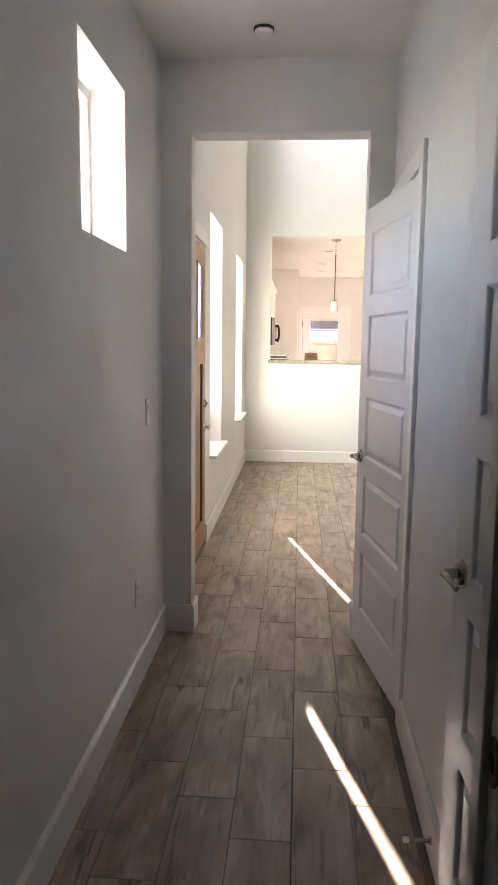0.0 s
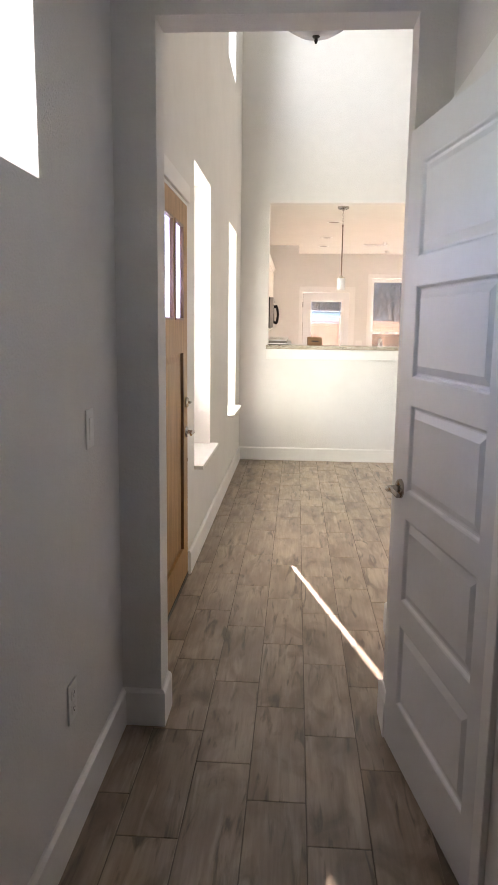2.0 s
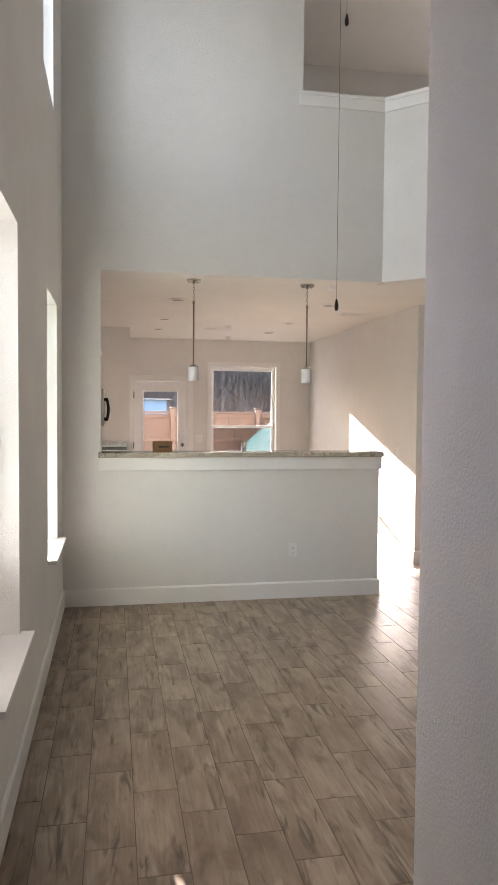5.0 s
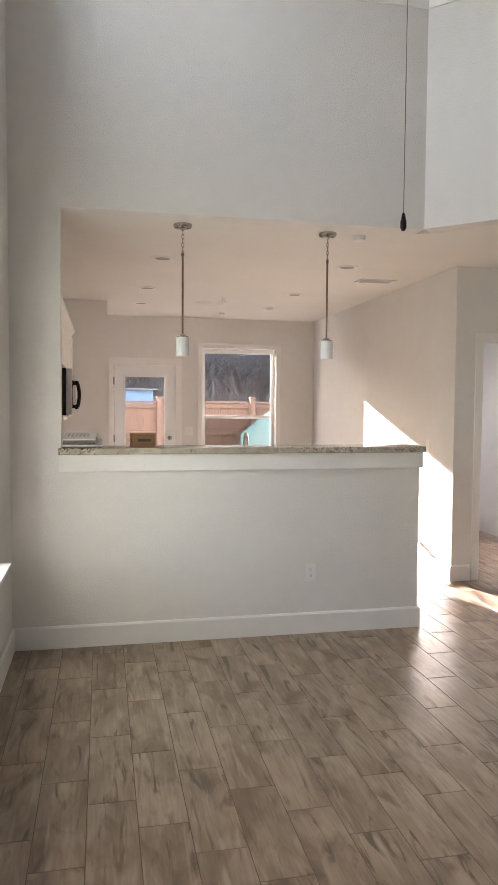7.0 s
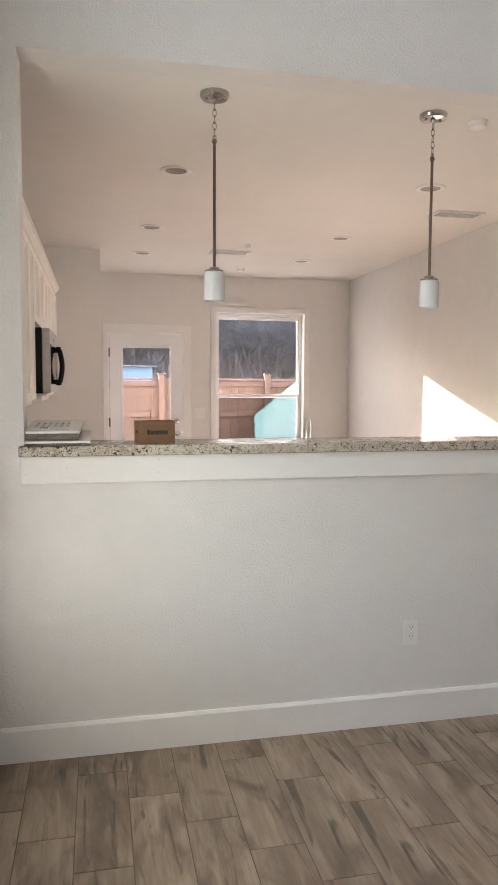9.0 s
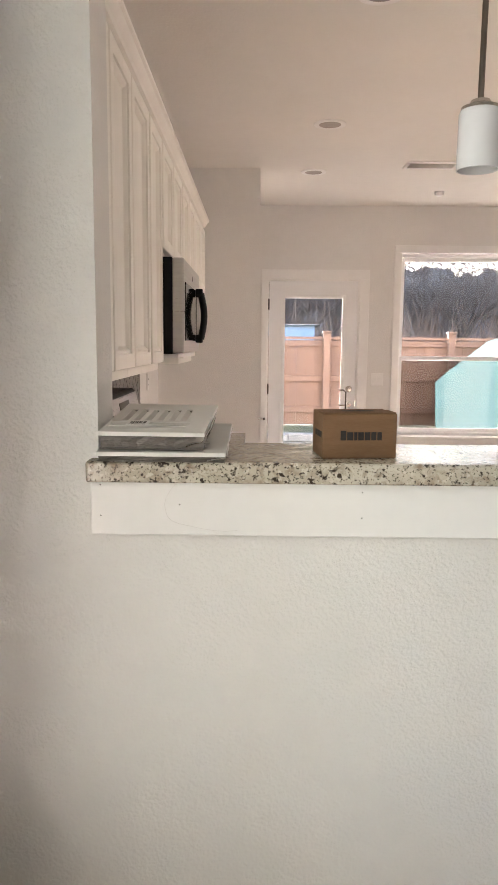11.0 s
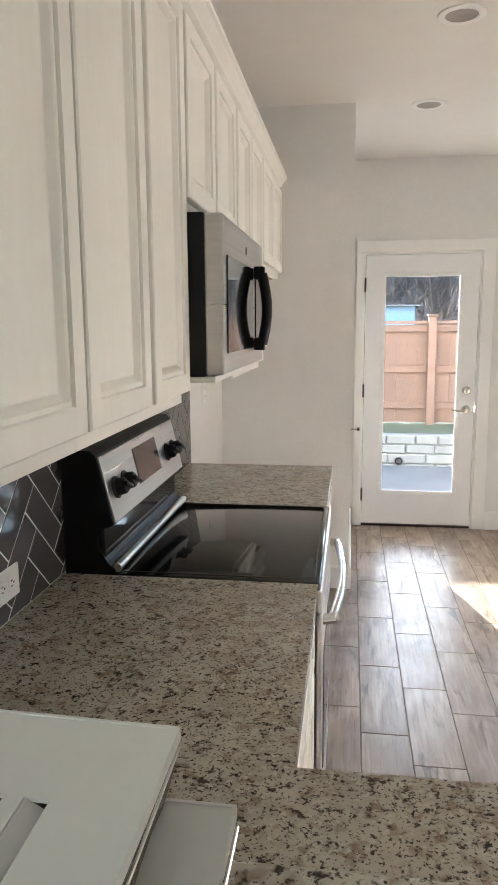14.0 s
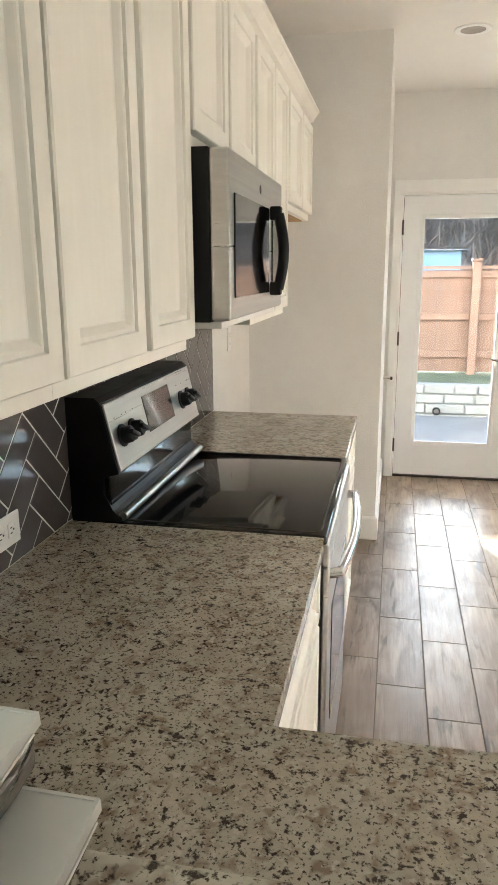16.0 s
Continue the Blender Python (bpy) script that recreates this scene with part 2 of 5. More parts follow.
def tile_material(name, per_object):
    """Porcelain plank printed like worn oak: long streaks, fine grain and dark knots, shifted from plank to plank."""
    m = bpy.data.materials.new(name)
    m.use_nodes = True
    n, l = m.node_tree.nodes, m.node_tree.links
    p = n["Principled BSDF"]
    tc = n.new("ShaderNodeTexCoord")
    src = n.new("ShaderNodeObjectInfo").outputs["Random"] if per_object else n.new("ShaderNodeNewGeometry").outputs["Random Per Island"]
    comb = n.new("ShaderNodeCombineXYZ")
    for k in range(3):
        l.new(src, comb.inputs[k])
    add = n.new("ShaderNodeVectorMath")
    add.operation = "MULTIPLY_ADD"
    l.new(comb.outputs[0], add.inputs[0])
    add.inputs[1].default_value = (37, 53, 71)
    l.new(tc.outputs["Object"], add.inputs[2])

    def grain(stretch, scale, detail, a, b, distort=0.0):
        mp = n.new("ShaderNodeMapping")
        mp.inputs["Scale"].default_value = stretch
        l.new(add.outputs[0], mp.inputs["Vector"])
        no = n.new("ShaderNodeTexNoise")
        no.inputs["Scale"].default_value, no.inputs["Detail"].default_value, no.inputs["Distortion"].default_value = scale, detail, distort
        l.new(mp.outputs[0], no.inputs["Vector"])
        r = n.new("ShaderNodeMapRange")
        r.inputs["From Min"].default_value, r.inputs["From Max"].default_value = a, b
        l.new(no.outputs[0], r.inputs["Value"])
        return r.outputs[0]

    def blend(f, a, b, amount=1.0):
        if amount < 1:
            mu = n.new("ShaderNodeMath")
            mu.operation = "MULTIPLY"
            mu.inputs[1].default_value = amount
            l.new(f, mu.inputs[0])
            f = mu.outputs[0]
        mx = n.new("ShaderNodeMix")
        mx.data_type = "RGBA"
        l.new(f, mx.inputs["Factor"])
        for key, v in (("A", a), ("B", b)):
            if isinstance(v, tuple):
                mx.inputs[key].default_value = (*v, 1)
            else:
                l.new(v, mx.inputs[key])
        return mx.outputs["Result"]

    col = blend(grain((4.0, 1.2, 1), 2.2, 5, 0.36, 0.64), (0.26, 0.191, 0.137), (0.415, 0.322, 0.24))
    col = blend(grain((32, 2.0, 1), 2.4, 4, 0.42, 0.66), col, (0.165, 0.116, 0.082), 0.34)
    col = blend(grain((3.0, 1.3, 1), 2.6, 6, 0.50, 0.70, 0.8), col, (0.115, 0.077, 0.053), 0.78)
    col = blend(grain((8.0, 1.1, 1), 3.0, 5, 0.57, 0.70, 1.0), col, (0.062, 0.041, 0.029), 0.80)
    col = blend(grain((14, 1.6, 1), 2.0, 4, 0.58, 0.72, 0.3), col, (0.52, 0.425, 0.33), 0.50)
    tint = n.new("ShaderNodeMapRange")
    tint.inputs["To Min"].default_value, tint.inputs["To Max"].default_value = 0.0, 0.12
    l.new(src, tint.inputs["Value"])
    col = blend(tint.outputs[0], col, (0.12, 0.085, 0.06))
    l.new(col, p.inputs["Base Color"])
    rr = n.new("ShaderNodeMapRange")
    rr.inputs["To Min"].default_value, rr.inputs["To Max"].default_value = 0.29, 0.42
    l.new(grain((6, 1.5, 1), 5, 3, 0.3, 0.7), rr.inputs["Value"])
    l.new(rr.outputs[0], p.inputs["Roughness"])
    bp = n.new("ShaderNodeBump")
    bp.inputs["Strength"].default_value, bp.inputs["Distance"].default_value = 0.12, 0.003
    l.new(grain((34, 2.2, 1), 2.4, 3, 0.35, 0.65), bp.inputs["Height"])
    l.new(bp.outputs[0], p.inputs["Normal"])
    return m


TILE = tile_material("wood_look_tile", True)
TILE_FAR = tile_material("wood_look_tile_far", False)
OAK = material("varnished_pine", (0.37, 0.195, 0.055), 0.42, var=0.35, scale=5, bump=0.08, bump_scale=60, spec=0.3, stretch=(6, 6, 0.5))
STEEL = material("stainless_steel", (0.52, 0.505, 0.485), 0.30, 1.0, var=0.10, scale=6, bump=0.008, bump_scale=160, stretch=(1, 0.1, 12))
NICKEL = material("satin_nickel", (0.48, 0.45, 0.41), 0.22, 1.0, var=0.06, scale=20)
CHROME = material("bright_chrome", (0.75, 0.74, 0.72), 0.12, 1.0, var=0.05, scale=20)
STEM = material("aged_nickel", (0.22, 0.185, 0.155), 0.3, 1.0, var=0.1, scale=20)
LENS = material("grey_lens", (0.34, 0.30, 0.27), 0.5, var=0.1, scale=20)
BLACK = material("black_plastic", (0.008, 0.008, 0.009), 0.4, var=0.3, scale=20, spec=0.22)
BLACKGLASS = material("black_glass", (0.006, 0.006, 0.007), 0.06, var=0.2, scale=12)
DARKMETAL = material("dark_bronze", (0.06, 0.05, 0.045), 0.4, 0.8, var=0.2, scale=30)
WHITEPLASTIC = material("white_plastic", (0.80, 0.79, 0.77), 0.4, var=0.03, scale=20)
OPAL = material("opal_glass", (0.72, 0.73, 0.75), 0.25, var=0.02, scale=10)
CARDBOARD = material("cardboard", (0.18, 0.097, 0.047), 0.8, var=0.15, scale=12, bump=0.1, bump_scale=120, stretch=(1, 1, 5))
INK = material("dark_ink", (0.02, 0.016, 0.014), 0.7, var=0.2, scale=20)
GAP = material("dark_gap", (0.02, 0.02, 0.02), 0.9, var=0.2, scale=10)
VINYL = material("white_vinyl", (0.82, 0.82, 0.82), 0.4, var=0.03, scale=8)
CEDAR = material("cedar_boards", (0.20, 0.108, 0.07), 0.75, var=0.35, scale=4, bump=0.2, bump_scale=60, stretch=(5, 5, 0.5), rand=0.35, dark=(0.14, 0.075, 0.05))
GRASS = material("grass_ground", (0.105, 0.11, 0.055), 0.9, var=0.5, scale=3, bump=0.6, bump_scale=60)
LIME = material("limestone", (0.25, 0.23, 0.21), 0.85, var=0.25, scale=6, bump=0.5, bump_scale=30, rand=0.3)
CONCRETE = material("patio_concrete", (0.125, 0.115, 0.108), 0.85, var=0.2, scale=2, bump=0.2, bump_scale=120)
MORTAR = material("mortar", (0.24, 0.22, 0.20), 0.9, var=0.2, scale=10)
BARK = material("grey_bark", (0.16, 0.125, 0.10), 0.9, var=0.4, scale=6, bump=0.3, bump_scale=40)
TWIGS = material("brown_twigs", (0.20, 0.13, 0.10), 0.9, var=0.4, scale=3)
# twig brown darkened in the colour for crowns with the sun behind them
BACKLIT_TWIGS = material("backlit_winter_twigs", (0.085, 0.065, 0.058), 0.9, var=0.4, scale=3)
SLATE = material("dark_glazed_tile", (0.085, 0.078, 0.08), 0.12, var=0.25, scale=9, bump=0.12, bump_scale=14, rand=0.35, coat=0.3)
PALEGROUT = material("pale_grout", (0.60, 0.575, 0.55), 0.85, var=0.15, scale=30)
SUN_BLOCK = material("pale_sun_block", (0.62, 0.60, 0.55), 0.8, var=0.1, scale=2)


def glass_material(name, tint=(0.97, 0.99, 0.98), rough=0.0):
    m = bpy.data.materials.new(name)
    m.use_nodes = True
    n, l = m.node_tree.nodes, m.node_tree.links
    n.remove(n["Principled BSDF"])
    tr, gl, mix, fr = n.new("ShaderNodeBsdfTransparent"), n.new("ShaderNodeBsdfGlossy"), n.new("ShaderNodeMixShader"), n.new("ShaderNodeFresnel")
    tr.inputs["Color"].default_value = (*tint, 1)
    gl.inputs["Roughness"].default_value = rough
    fr.inputs["IOR"].default_value = 1.45
    l.new(fr.outputs[0], mix.inputs[0])
    l.new(tr.outputs[0], mix.inputs[1])
    l.new(gl.outputs[0], mix.inputs[2])
    l.new(mix.outputs[0], n["Material Output"].inputs["Surface"])
    return m


GLASS = glass_material("window_glass")


def obscure_glass():
    """Pale textured glass that scatters the daylight behind it."""
    m = bpy.data.materials.new("obscure_door_glass")
    m.use_nodes = True
    n, l = m.node_tree.nodes, m.node_tree.links
    n.remove(n["Principled BSDF"])
    tl, gl, mix = n.new("ShaderNodeBsdfTranslucent"), n.new("ShaderNodeBsdfGlossy"), n.new("ShaderNodeMixShader")
    tc, mp, wave, bp = n.new("ShaderNodeTexCoord"), n.new("ShaderNodeMapping"), n.new("ShaderNodeTexNoise"), n.new("ShaderNodeBump")
    mp.inputs["Scale"].default_value = (1, 22, 2.5)
    wave.inputs["Scale"].default_value = 2.0
    l.new(tc.outputs["Object"], mp.inputs["Vector"])
    l.new(mp.outputs[0], wave.inputs["Vector"])
    bp.inputs["Strength"].default_value, bp.inputs["Distance"].default_value = 0.6, 0.01
    l.new(wave.outputs[0], bp.inputs["Height"])
    ramp = n.new("ShaderNodeMix")
    ramp.data_type = "RGBA"
    ramp.inputs["A"].default_value, ramp.inputs["B"].default_value = (0.30, 0.285, 0.32, 1), (0.60, 0.575, 0.61, 1)
    l.new(wave.outputs[0], ramp.inputs["Factor"])
    l.new(ramp.outputs["Result"], tl.inputs["Color"])
    gl.inputs["Roughness"].default_value = 0.15
    l.new(bp.outputs[0], gl.inputs["Normal"])
    l.new(bp.outputs[0], tl.inputs["Normal"])
    mix.inputs[0].default_value = 0.12
    l.new(tl.outputs[0], mix.inputs[1])
    l.new(gl.outputs[0], mix.inputs[2])
    l.new(mix.outputs[0], n["Material Output"].inputs["Surface"])
    return m


DOORGLASS = obscure_glass()


def screen_material():
    m = bpy.data.materials.new("insect_screen")
    m.use_nodes = True
    n, l = m.node_tree.nodes, m.node_tree.links
    n.remove(n["Principled BSDF"])
    tr = n.new("ShaderNodeBsdfTransparent")
    tr.inputs["Color"].default_value = (0.66, 0.66, 0.65, 1)
    l.new(tr.outputs[0], n["Material Output"].inputs["Surface"])
    return m


SCREEN = screen_material()


def granite_material():
    m = bpy.data.materials.new("speckled_granite")
    m.use_nodes = True
    n, l = m.node_tree.nodes, m.node_tree.links
    p = n["Principled BSDF"]
    p.inputs["Roughness"].default_value = 0.16
    tc = n.new("ShaderNodeTexCoord")

    def noise_at(scale, detail, distort=0.0, rough=0.5):
        no = n.new("ShaderNodeTexNoise")
        no.inputs["Scale"].default_value, no.inputs["Detail"].default_value = scale, detail
        no.inputs["Distortion"].default_value, no.inputs["Roughness"].default_value = distort, rough
        l.new(tc.outputs["Object"], no.inputs["Vector"])
        return no.outputs[0]

    def ramp(src, a, b):
        r = n.new("ShaderNodeMapRange")
        r.inputs["From Min"].default_value, r.inputs["From Max"].default_value = a, b
        l.new(src, r.inputs["Value"])
        return r.outputs[0]

    def blend(f, a, b):
        mx = n.new("ShaderNodeMix")
        mx.data_type = "RGBA"
        l.new(f, mx.inputs["Factor"])
        for key, v in (("A", a), ("B", b)):
            if isinstance(v, tuple):
                mx.inputs[key].default_value = (*v, 1)
            else:
                l.new(v, mx.inputs[key])
        return mx.outputs["Result"]

    base = blend(ramp(noise_at(14, 4), 0.36, 0.64), (0.43, 0.38, 0.305), (0.55, 0.505, 0.42))
    base = blend(ramp(noise_at(42, 4, 0.5), 0.51, 0.69), base, (0.27, 0.205, 0.15))
    base = blend(ramp(noise_at(85, 3, 0.2), 0.57, 0.66), base, (0.58, 0.535, 0.46))
    base = blend(ramp(noise_at(90, 4, 0.25, 0.55), 0.562, 0.650), base, (0.045, 0.034, 0.027))
    base = blend(ramp(noise_at(185, 3, 0.2, 0.55), 0.575, 0.645), base, (0.070, 0.053, 0.040))
    l.new(base, p.inputs["Base Color"])
    return m


GRANITE = granite_material()

# ---- plan ----
XL, XO = -0.467, -0.658                    # outer wall, inside and outside face
XK = -0.60                                 # kitchen wall
XR = 0.61                                  # hall wall with the two doors
Y_ARCH, Y_ARCH2, Y_FOYER = 3.405, 3.54, 4.31
Y_BAR, Y_BAR2, Y_BACK = 8.65, 8.79, 13.92
Z_HALL, Z_KIT, Z_TOP = 2.725, 2.71, 5.45
X_RIGHT, X_GREAT = 3.045, 4.6
HALL_WIN = (2.16, 2.72, 1.785, 2.36)
ENTRY = (4.085, 4.968, -0.02, 2.10)
WIN1 = (5.24, 6.025, 0.585, 2.385)
WIN2 = (7.36, 8.115, 0.63, 2.34)
CLERE = (7.21, 7.90, 3.63, 4.95)
ARCH = (-0.324, 0.495, -0.02, 2.407)
DOOR_A = (2.61, 3.385, -0.02, 2.065)
DOOR_B = (1.05, 1.69, -0.02, 2.065)
BACK_DOOR = (0.225, 1.07, -0.02, 2.06)
BACK_WIN = (1.446, 2.494, 0.62, 2.30)

structure("wall_left", wall_mesh("x", XO, XL, -1.3, Y_BAR, -0.02, Z_TOP, [HALL_WIN, ENTRY, WIN1, WIN2, CLERE]), PAINT, "white orange-peel painted outer wall")
structure("wall_arch", wall_mesh("y", Y_ARCH, Y_ARCH2, XL, XR, -0.02, Z_HALL, [ARCH]), PAINT, "white wall with a cased square opening")
structure("wall_hall_right", wall_mesh("x", XR, XR + 0.12, -1.3, 4.19, -0.02, Z_HALL, [DOOR_A, DOOR_B]), PAINT, "white hall wall with two doorways")
structure("wall_hall_end", wall_mesh("y", -1.42, -1.3, XO, 2.6, -0.02, Z_HALL), PAINT)
structure("wall_rooms_beyond", wall_mesh("x", 2.6, 2.7, -1.42, 4.19, -0.02, Z_HALL), PAINT)
structure("wall_closet", wall_mesh("y", 2.16, 2.28, XR + 0.12, 2.6, -0.02, Z_HALL), PAINT)
structure("wall_foyer_upper", wall_mesh("y", 4.19, Y_FOYER, XL, X_GREAT, -0.02, Z_TOP, [(XL, XR, -0.02, Z_HALL)]), PAINT, "tall white wall over the foyer")
structure("wall_bar", wall_mesh("y", Y_BAR, Y_BAR2, XO, 2.205, -0.02, Z_TOP, [(-0.168, 2.205, 1.21, Z_KIT), (1.485, 2.205, 4.23, Z_TOP)]), PAINT, "white wall with a wide opening over the breakfast bar")
structure("wall_kitchen_left", wall_mesh("x", XK - 0.15, XK, Y_BAR2, Y_BACK, -0.02, Z_KIT), PAINT)
structure("wall_pantry_front", wall_mesh("y", 12.568, 12.68, XK, 0.146, -0.02, Z_KIT), PAINT)
structure("wall_pantry_side", wall_mesh("x", 0.03, 0.146, 12.68, Y_BACK, -0.02, Z_KIT), PAINT)
structure("wall_back", wall_mesh("y", Y_BACK, Y_BACK + 0.16, XK - 0.15, X_RIGHT + 0.15, -0.02, Z_KIT, [BACK_DOOR, BACK_WIN]), PAINT, "white back wall with a glazed door and a window")
structure("wall_right", wall_mesh("x", X_RIGHT, X_RIGHT + 0.12, 9.76, Y_BACK, -0.02, Z_KIT), PAINT)
structure("wall_side_hall", wall_mesh("y", 9.76, 9.88, X_RIGHT + 0.12, X_GREAT, -0.02, Z_KIT, [(3.30, 4.15, -0.02, 2.08)]), PAINT)
# unseen opening added in this wall to let sun into the side room
structure("wall_side_room", wall_mesh("y", 12.5, 12.6, X_RIGHT + 0.12, X_GREAT, -0.02, Z_KIT, [(3.4, 4.2, 0.9, 2.1)]), PAINT)
structure("wall_great_right", wall_mesh("x", X_GREAT, X_GREAT + 0.12, 4.19, 12.6, -0.02, Z_TOP), PAINT)
# angled half wall of the loft
ANG = pose(2.205, Y_BAR, 0, 0, 0, -45)
bm = box(0, 3.4, 0, 0.13, Z_KIT, 4.23, m=ANG)
structure("wall_loft_angled", bm, PAINT)
# opening out of view, added to brighten the loft with daylight
structure("wall_loft_back", wall_mesh("y", 10.6, 10.72, 1.0, X_GREAT, 2.95, Z_TOP, [(3.7, 4.2, 4.1, 4.8)]), PAINT)
structure("wall_loft_side", wall_mesh("x", 0.9, 1.0, Y_BAR2, 10.72, 2.95, Z_TOP), PAINT)

# unseen block added outside over the kitchen wing, keeps low sun off door_2
structure("wall_upper_storey", box(-1.95, XK - 0.152, 9.3, Y_BACK + 0.6, 2.74, Z_TOP), SUN_BLOCK, "unseen pale block that stops the low sun")

# floor base and ceilings
structure("floor", box(XO, X_GREAT + 0.12, -1.42, Y_BACK + 0.02, -0.12, -0.0018), GROUT, "wood-look porcelain plank tile floor with brown grout")
structure("ceiling_hall", box(XO, 2.7, -1.42, 4.19, Z_HALL, Z_HALL + 0.12), CEIL)
structure("ceiling_foyer", box(XL, XR + 0.12, 4.19, Y_FOYER - 0.002, Z_HALL, Z_HALL + 0.12), CEIL)
structure("ceiling_kitchen", prism([(XK - 0.15, Y_BAR2), (2.2, Y_BAR2), (2.3, 8.75), (X_GREAT, 6.45), (X_GREAT, 12.6), (3.15, 12.6), (3.15, Y_BACK + 0.16), (XK - 0.15, Y_BACK + 0.16)], Z_KIT, 2.95), CEIL, "white kitchen ceiling")
structure("ceiling_great_room", box(XO, X_GREAT + 0.12, 4.19, 10.72, Z_TOP, Z_TOP + 0.12), CEIL)
# ---- trim ----
def baseboard(name, pts, h=0.14, d=0.016):
    """A skirting board along a line of (x, y), the room on its left side."""
    bm = bmesh.new()
    prof = [(0, 0), (d, 0), (d, h - 0.012), (d - 0.006, h - 0.003), (d - 0.009, h), (0, h)]
    pts = [Vector((*p, 0)) for p in pts]
    rings = []
    for i, p in enumerate(pts):
        a = (p - pts[i - 1]).normalized() if i else None
        b = (pts[i + 1] - p).normalized() if i < len(pts) - 1 else None
        na = Vector((-a.y, a.x, 0)) if a else None
        nb = Vector((-b.y, b.x, 0)) if b else None
        n = na or nb
        if na and nb:
            n = (na + nb) / (1 + na.dot(nb))
        rings.append([bm.verts.new(p + n * u + Vector((0, 0, v))) for u, v in prof])
    for r, q in zip(rings, rings[1:]):
        for k in range(len(prof)):
            j = (k + 1) % len(prof)
            bm.faces.new((r[k], q[k], q[j], r[j]))
    bm.faces.new(rings[0])
    bm.faces.new(rings[-1][::-1])
    bmesh.ops.recalc_face_normals(bm, faces=bm.faces[:])
    return structure(name, bm, TRIM, "white painted wooden skirting board")


baseboard("baseboard_hall_left", [(ARCH[0], Y_ARCH2), (ARCH[0], Y_ARCH), (XL, Y_ARCH), (XL, 0.97)][::1])
baseboard("baseboard_hall_right", [(XR, 1.70), (XR, DOOR_A[0] - 0.075)])
baseboard("baseboard_arch_right", [(XR, Y_ARCH), (ARCH[1], Y_ARCH), (ARCH[1], Y_ARCH2), (XR, Y_ARCH2), (XR, Y_FOYER), (2.5, Y_FOYER)])
baseboard("baseboard_foyer_left", [(XL, ENTRY[0] - 0.07), (XL, Y_ARCH2), (ARCH[0], Y_ARCH2)])
baseboard("baseboard_left", [(2.205, Y_BAR2 + 0.5), (2.205, Y_BAR), (XL, Y_BAR), (XL, ENTRY[1] + 0.02)])
baseboard("baseboard_right", [(3.22, 9.76), (X_RIGHT, 9.76), (X_RIGHT, Y_BACK), (BACK_DOOR[1] + 0.09, Y_BACK)][::-1][::-1])
baseboard("baseboard_pantry", [(0.146, Y_BACK - 0.02), (0.146, 12.568), (XK, 12.568)])


def casing(name, axis, face, out, a, b, top, w=0.075, d=0.018, cap=True):
    """Flat boards round a doorway: two sides and a head."""
    lo, hi = sorted((face, face + out * d))
    th = (lo, hi)
    bm = bmesh.new()
    for u0, u1, z0, z1 in ((a - w, a, 0, top), (b, b + w, 0, top), (a - w, b + w, top, top + w)):
        if axis == "x":
            box(*th, u0, u1, z0, z1, bm=bm, bevel=0.002, seg=1)
        else:
            box(u0, u1, *th, z0, z1, bm=bm, bevel=0.002, seg=1)
    return structure(name, bm, TRIM, "white painted door casing")


def jamb(name, axis, lo, hi, a, b, top, t=0.018, stop=None):
    bm = bmesh.new()
    for u0, u1, z0, z1 in ((a, a + t, 0, top - t), (b - t, b, 0, top - t), (a, b, top - t, top)):
        if axis == "x":
            box(lo, hi, u0, u1, z0, z1, bm=bm)
        else:
            box(u0, u1, lo, hi, z0, z1, bm=bm)
    return structure(name, bm, TRIM, "white painted door lining")


# casings: single-sided boards; the head of the arch has none
def side_casing(name, face, a0, a1, top, head=None):
    bm = box(face - 0.016, face, a0, a1, 0, top, bevel=0.002, seg=1)
    if head:
        box(face - 0.016, face, head[0], head[1], top, top + 0.075, bm=bm, bevel=0.002, seg=1)
    return structure(name, bm, TRIM, "white painted door casing")


side_casing("trim_door_a", XR, DOOR_A[0] - 0.072, DOOR_A[0], DOOR_A[3], (DOOR_A[0] - 0.072, Y_ARCH - 0.003))
jamb("trim_lining_a", "x", XR - 0.002, XR + 0.122, *DOOR_A[:2], DOOR_A[3])
side_casing("trim_door_b", XR, DOOR_B[1], DOOR_B[1] + 0.072, DOOR_B[3], (0.98, DOOR_B[1] + 0.072))
jamb("trim_lining_b", "x", XR - 0.002, XR + 0.122, *DOOR_B[:2], DOOR_B[3])
structure("trim_entry_head", box(XL, XL + 0.018, ENTRY[0] - 0.05, ENTRY[1] + 0.004, ENTRY[3] - 0.002, ENTRY[3] + 0.085, bevel=0.002, seg=1), TRIM, "white painted head board over the front door")
jamb("trim_lining_entry", "x", XO, XL + 0.002, *ENTRY[:2], ENTRY[3], t=0.016)
structure("threshold", box(XO - 0.05, XL - 0.01, ENTRY[0], ENTRY[1], -0.02, 0.012), DARKMETAL, "dark metal door threshold")
# cased doorway at the start of the hall
structure("wall_hall_start", wall_mesh("y", 0.85, 0.96, XL, XR, -0.02, Z_HALL, [(-0.38, 0.470, -0.02, 2.07)]), PAINT)
bm = box(0.452, 0.470, 0.845, 0.965, 0, 2.07)
box(0.440, 0.453, 0.885, 0.925, 0, 2.06, bm=bm, bevel=0.002, seg=1)
structure("trim_hall_start", bm, TRIM, "white painted door lining")
strike = empty("strike_plate", 0.45, 0.87, 0.93, "dark bronze strike plate on a white door lining", "strike plate")
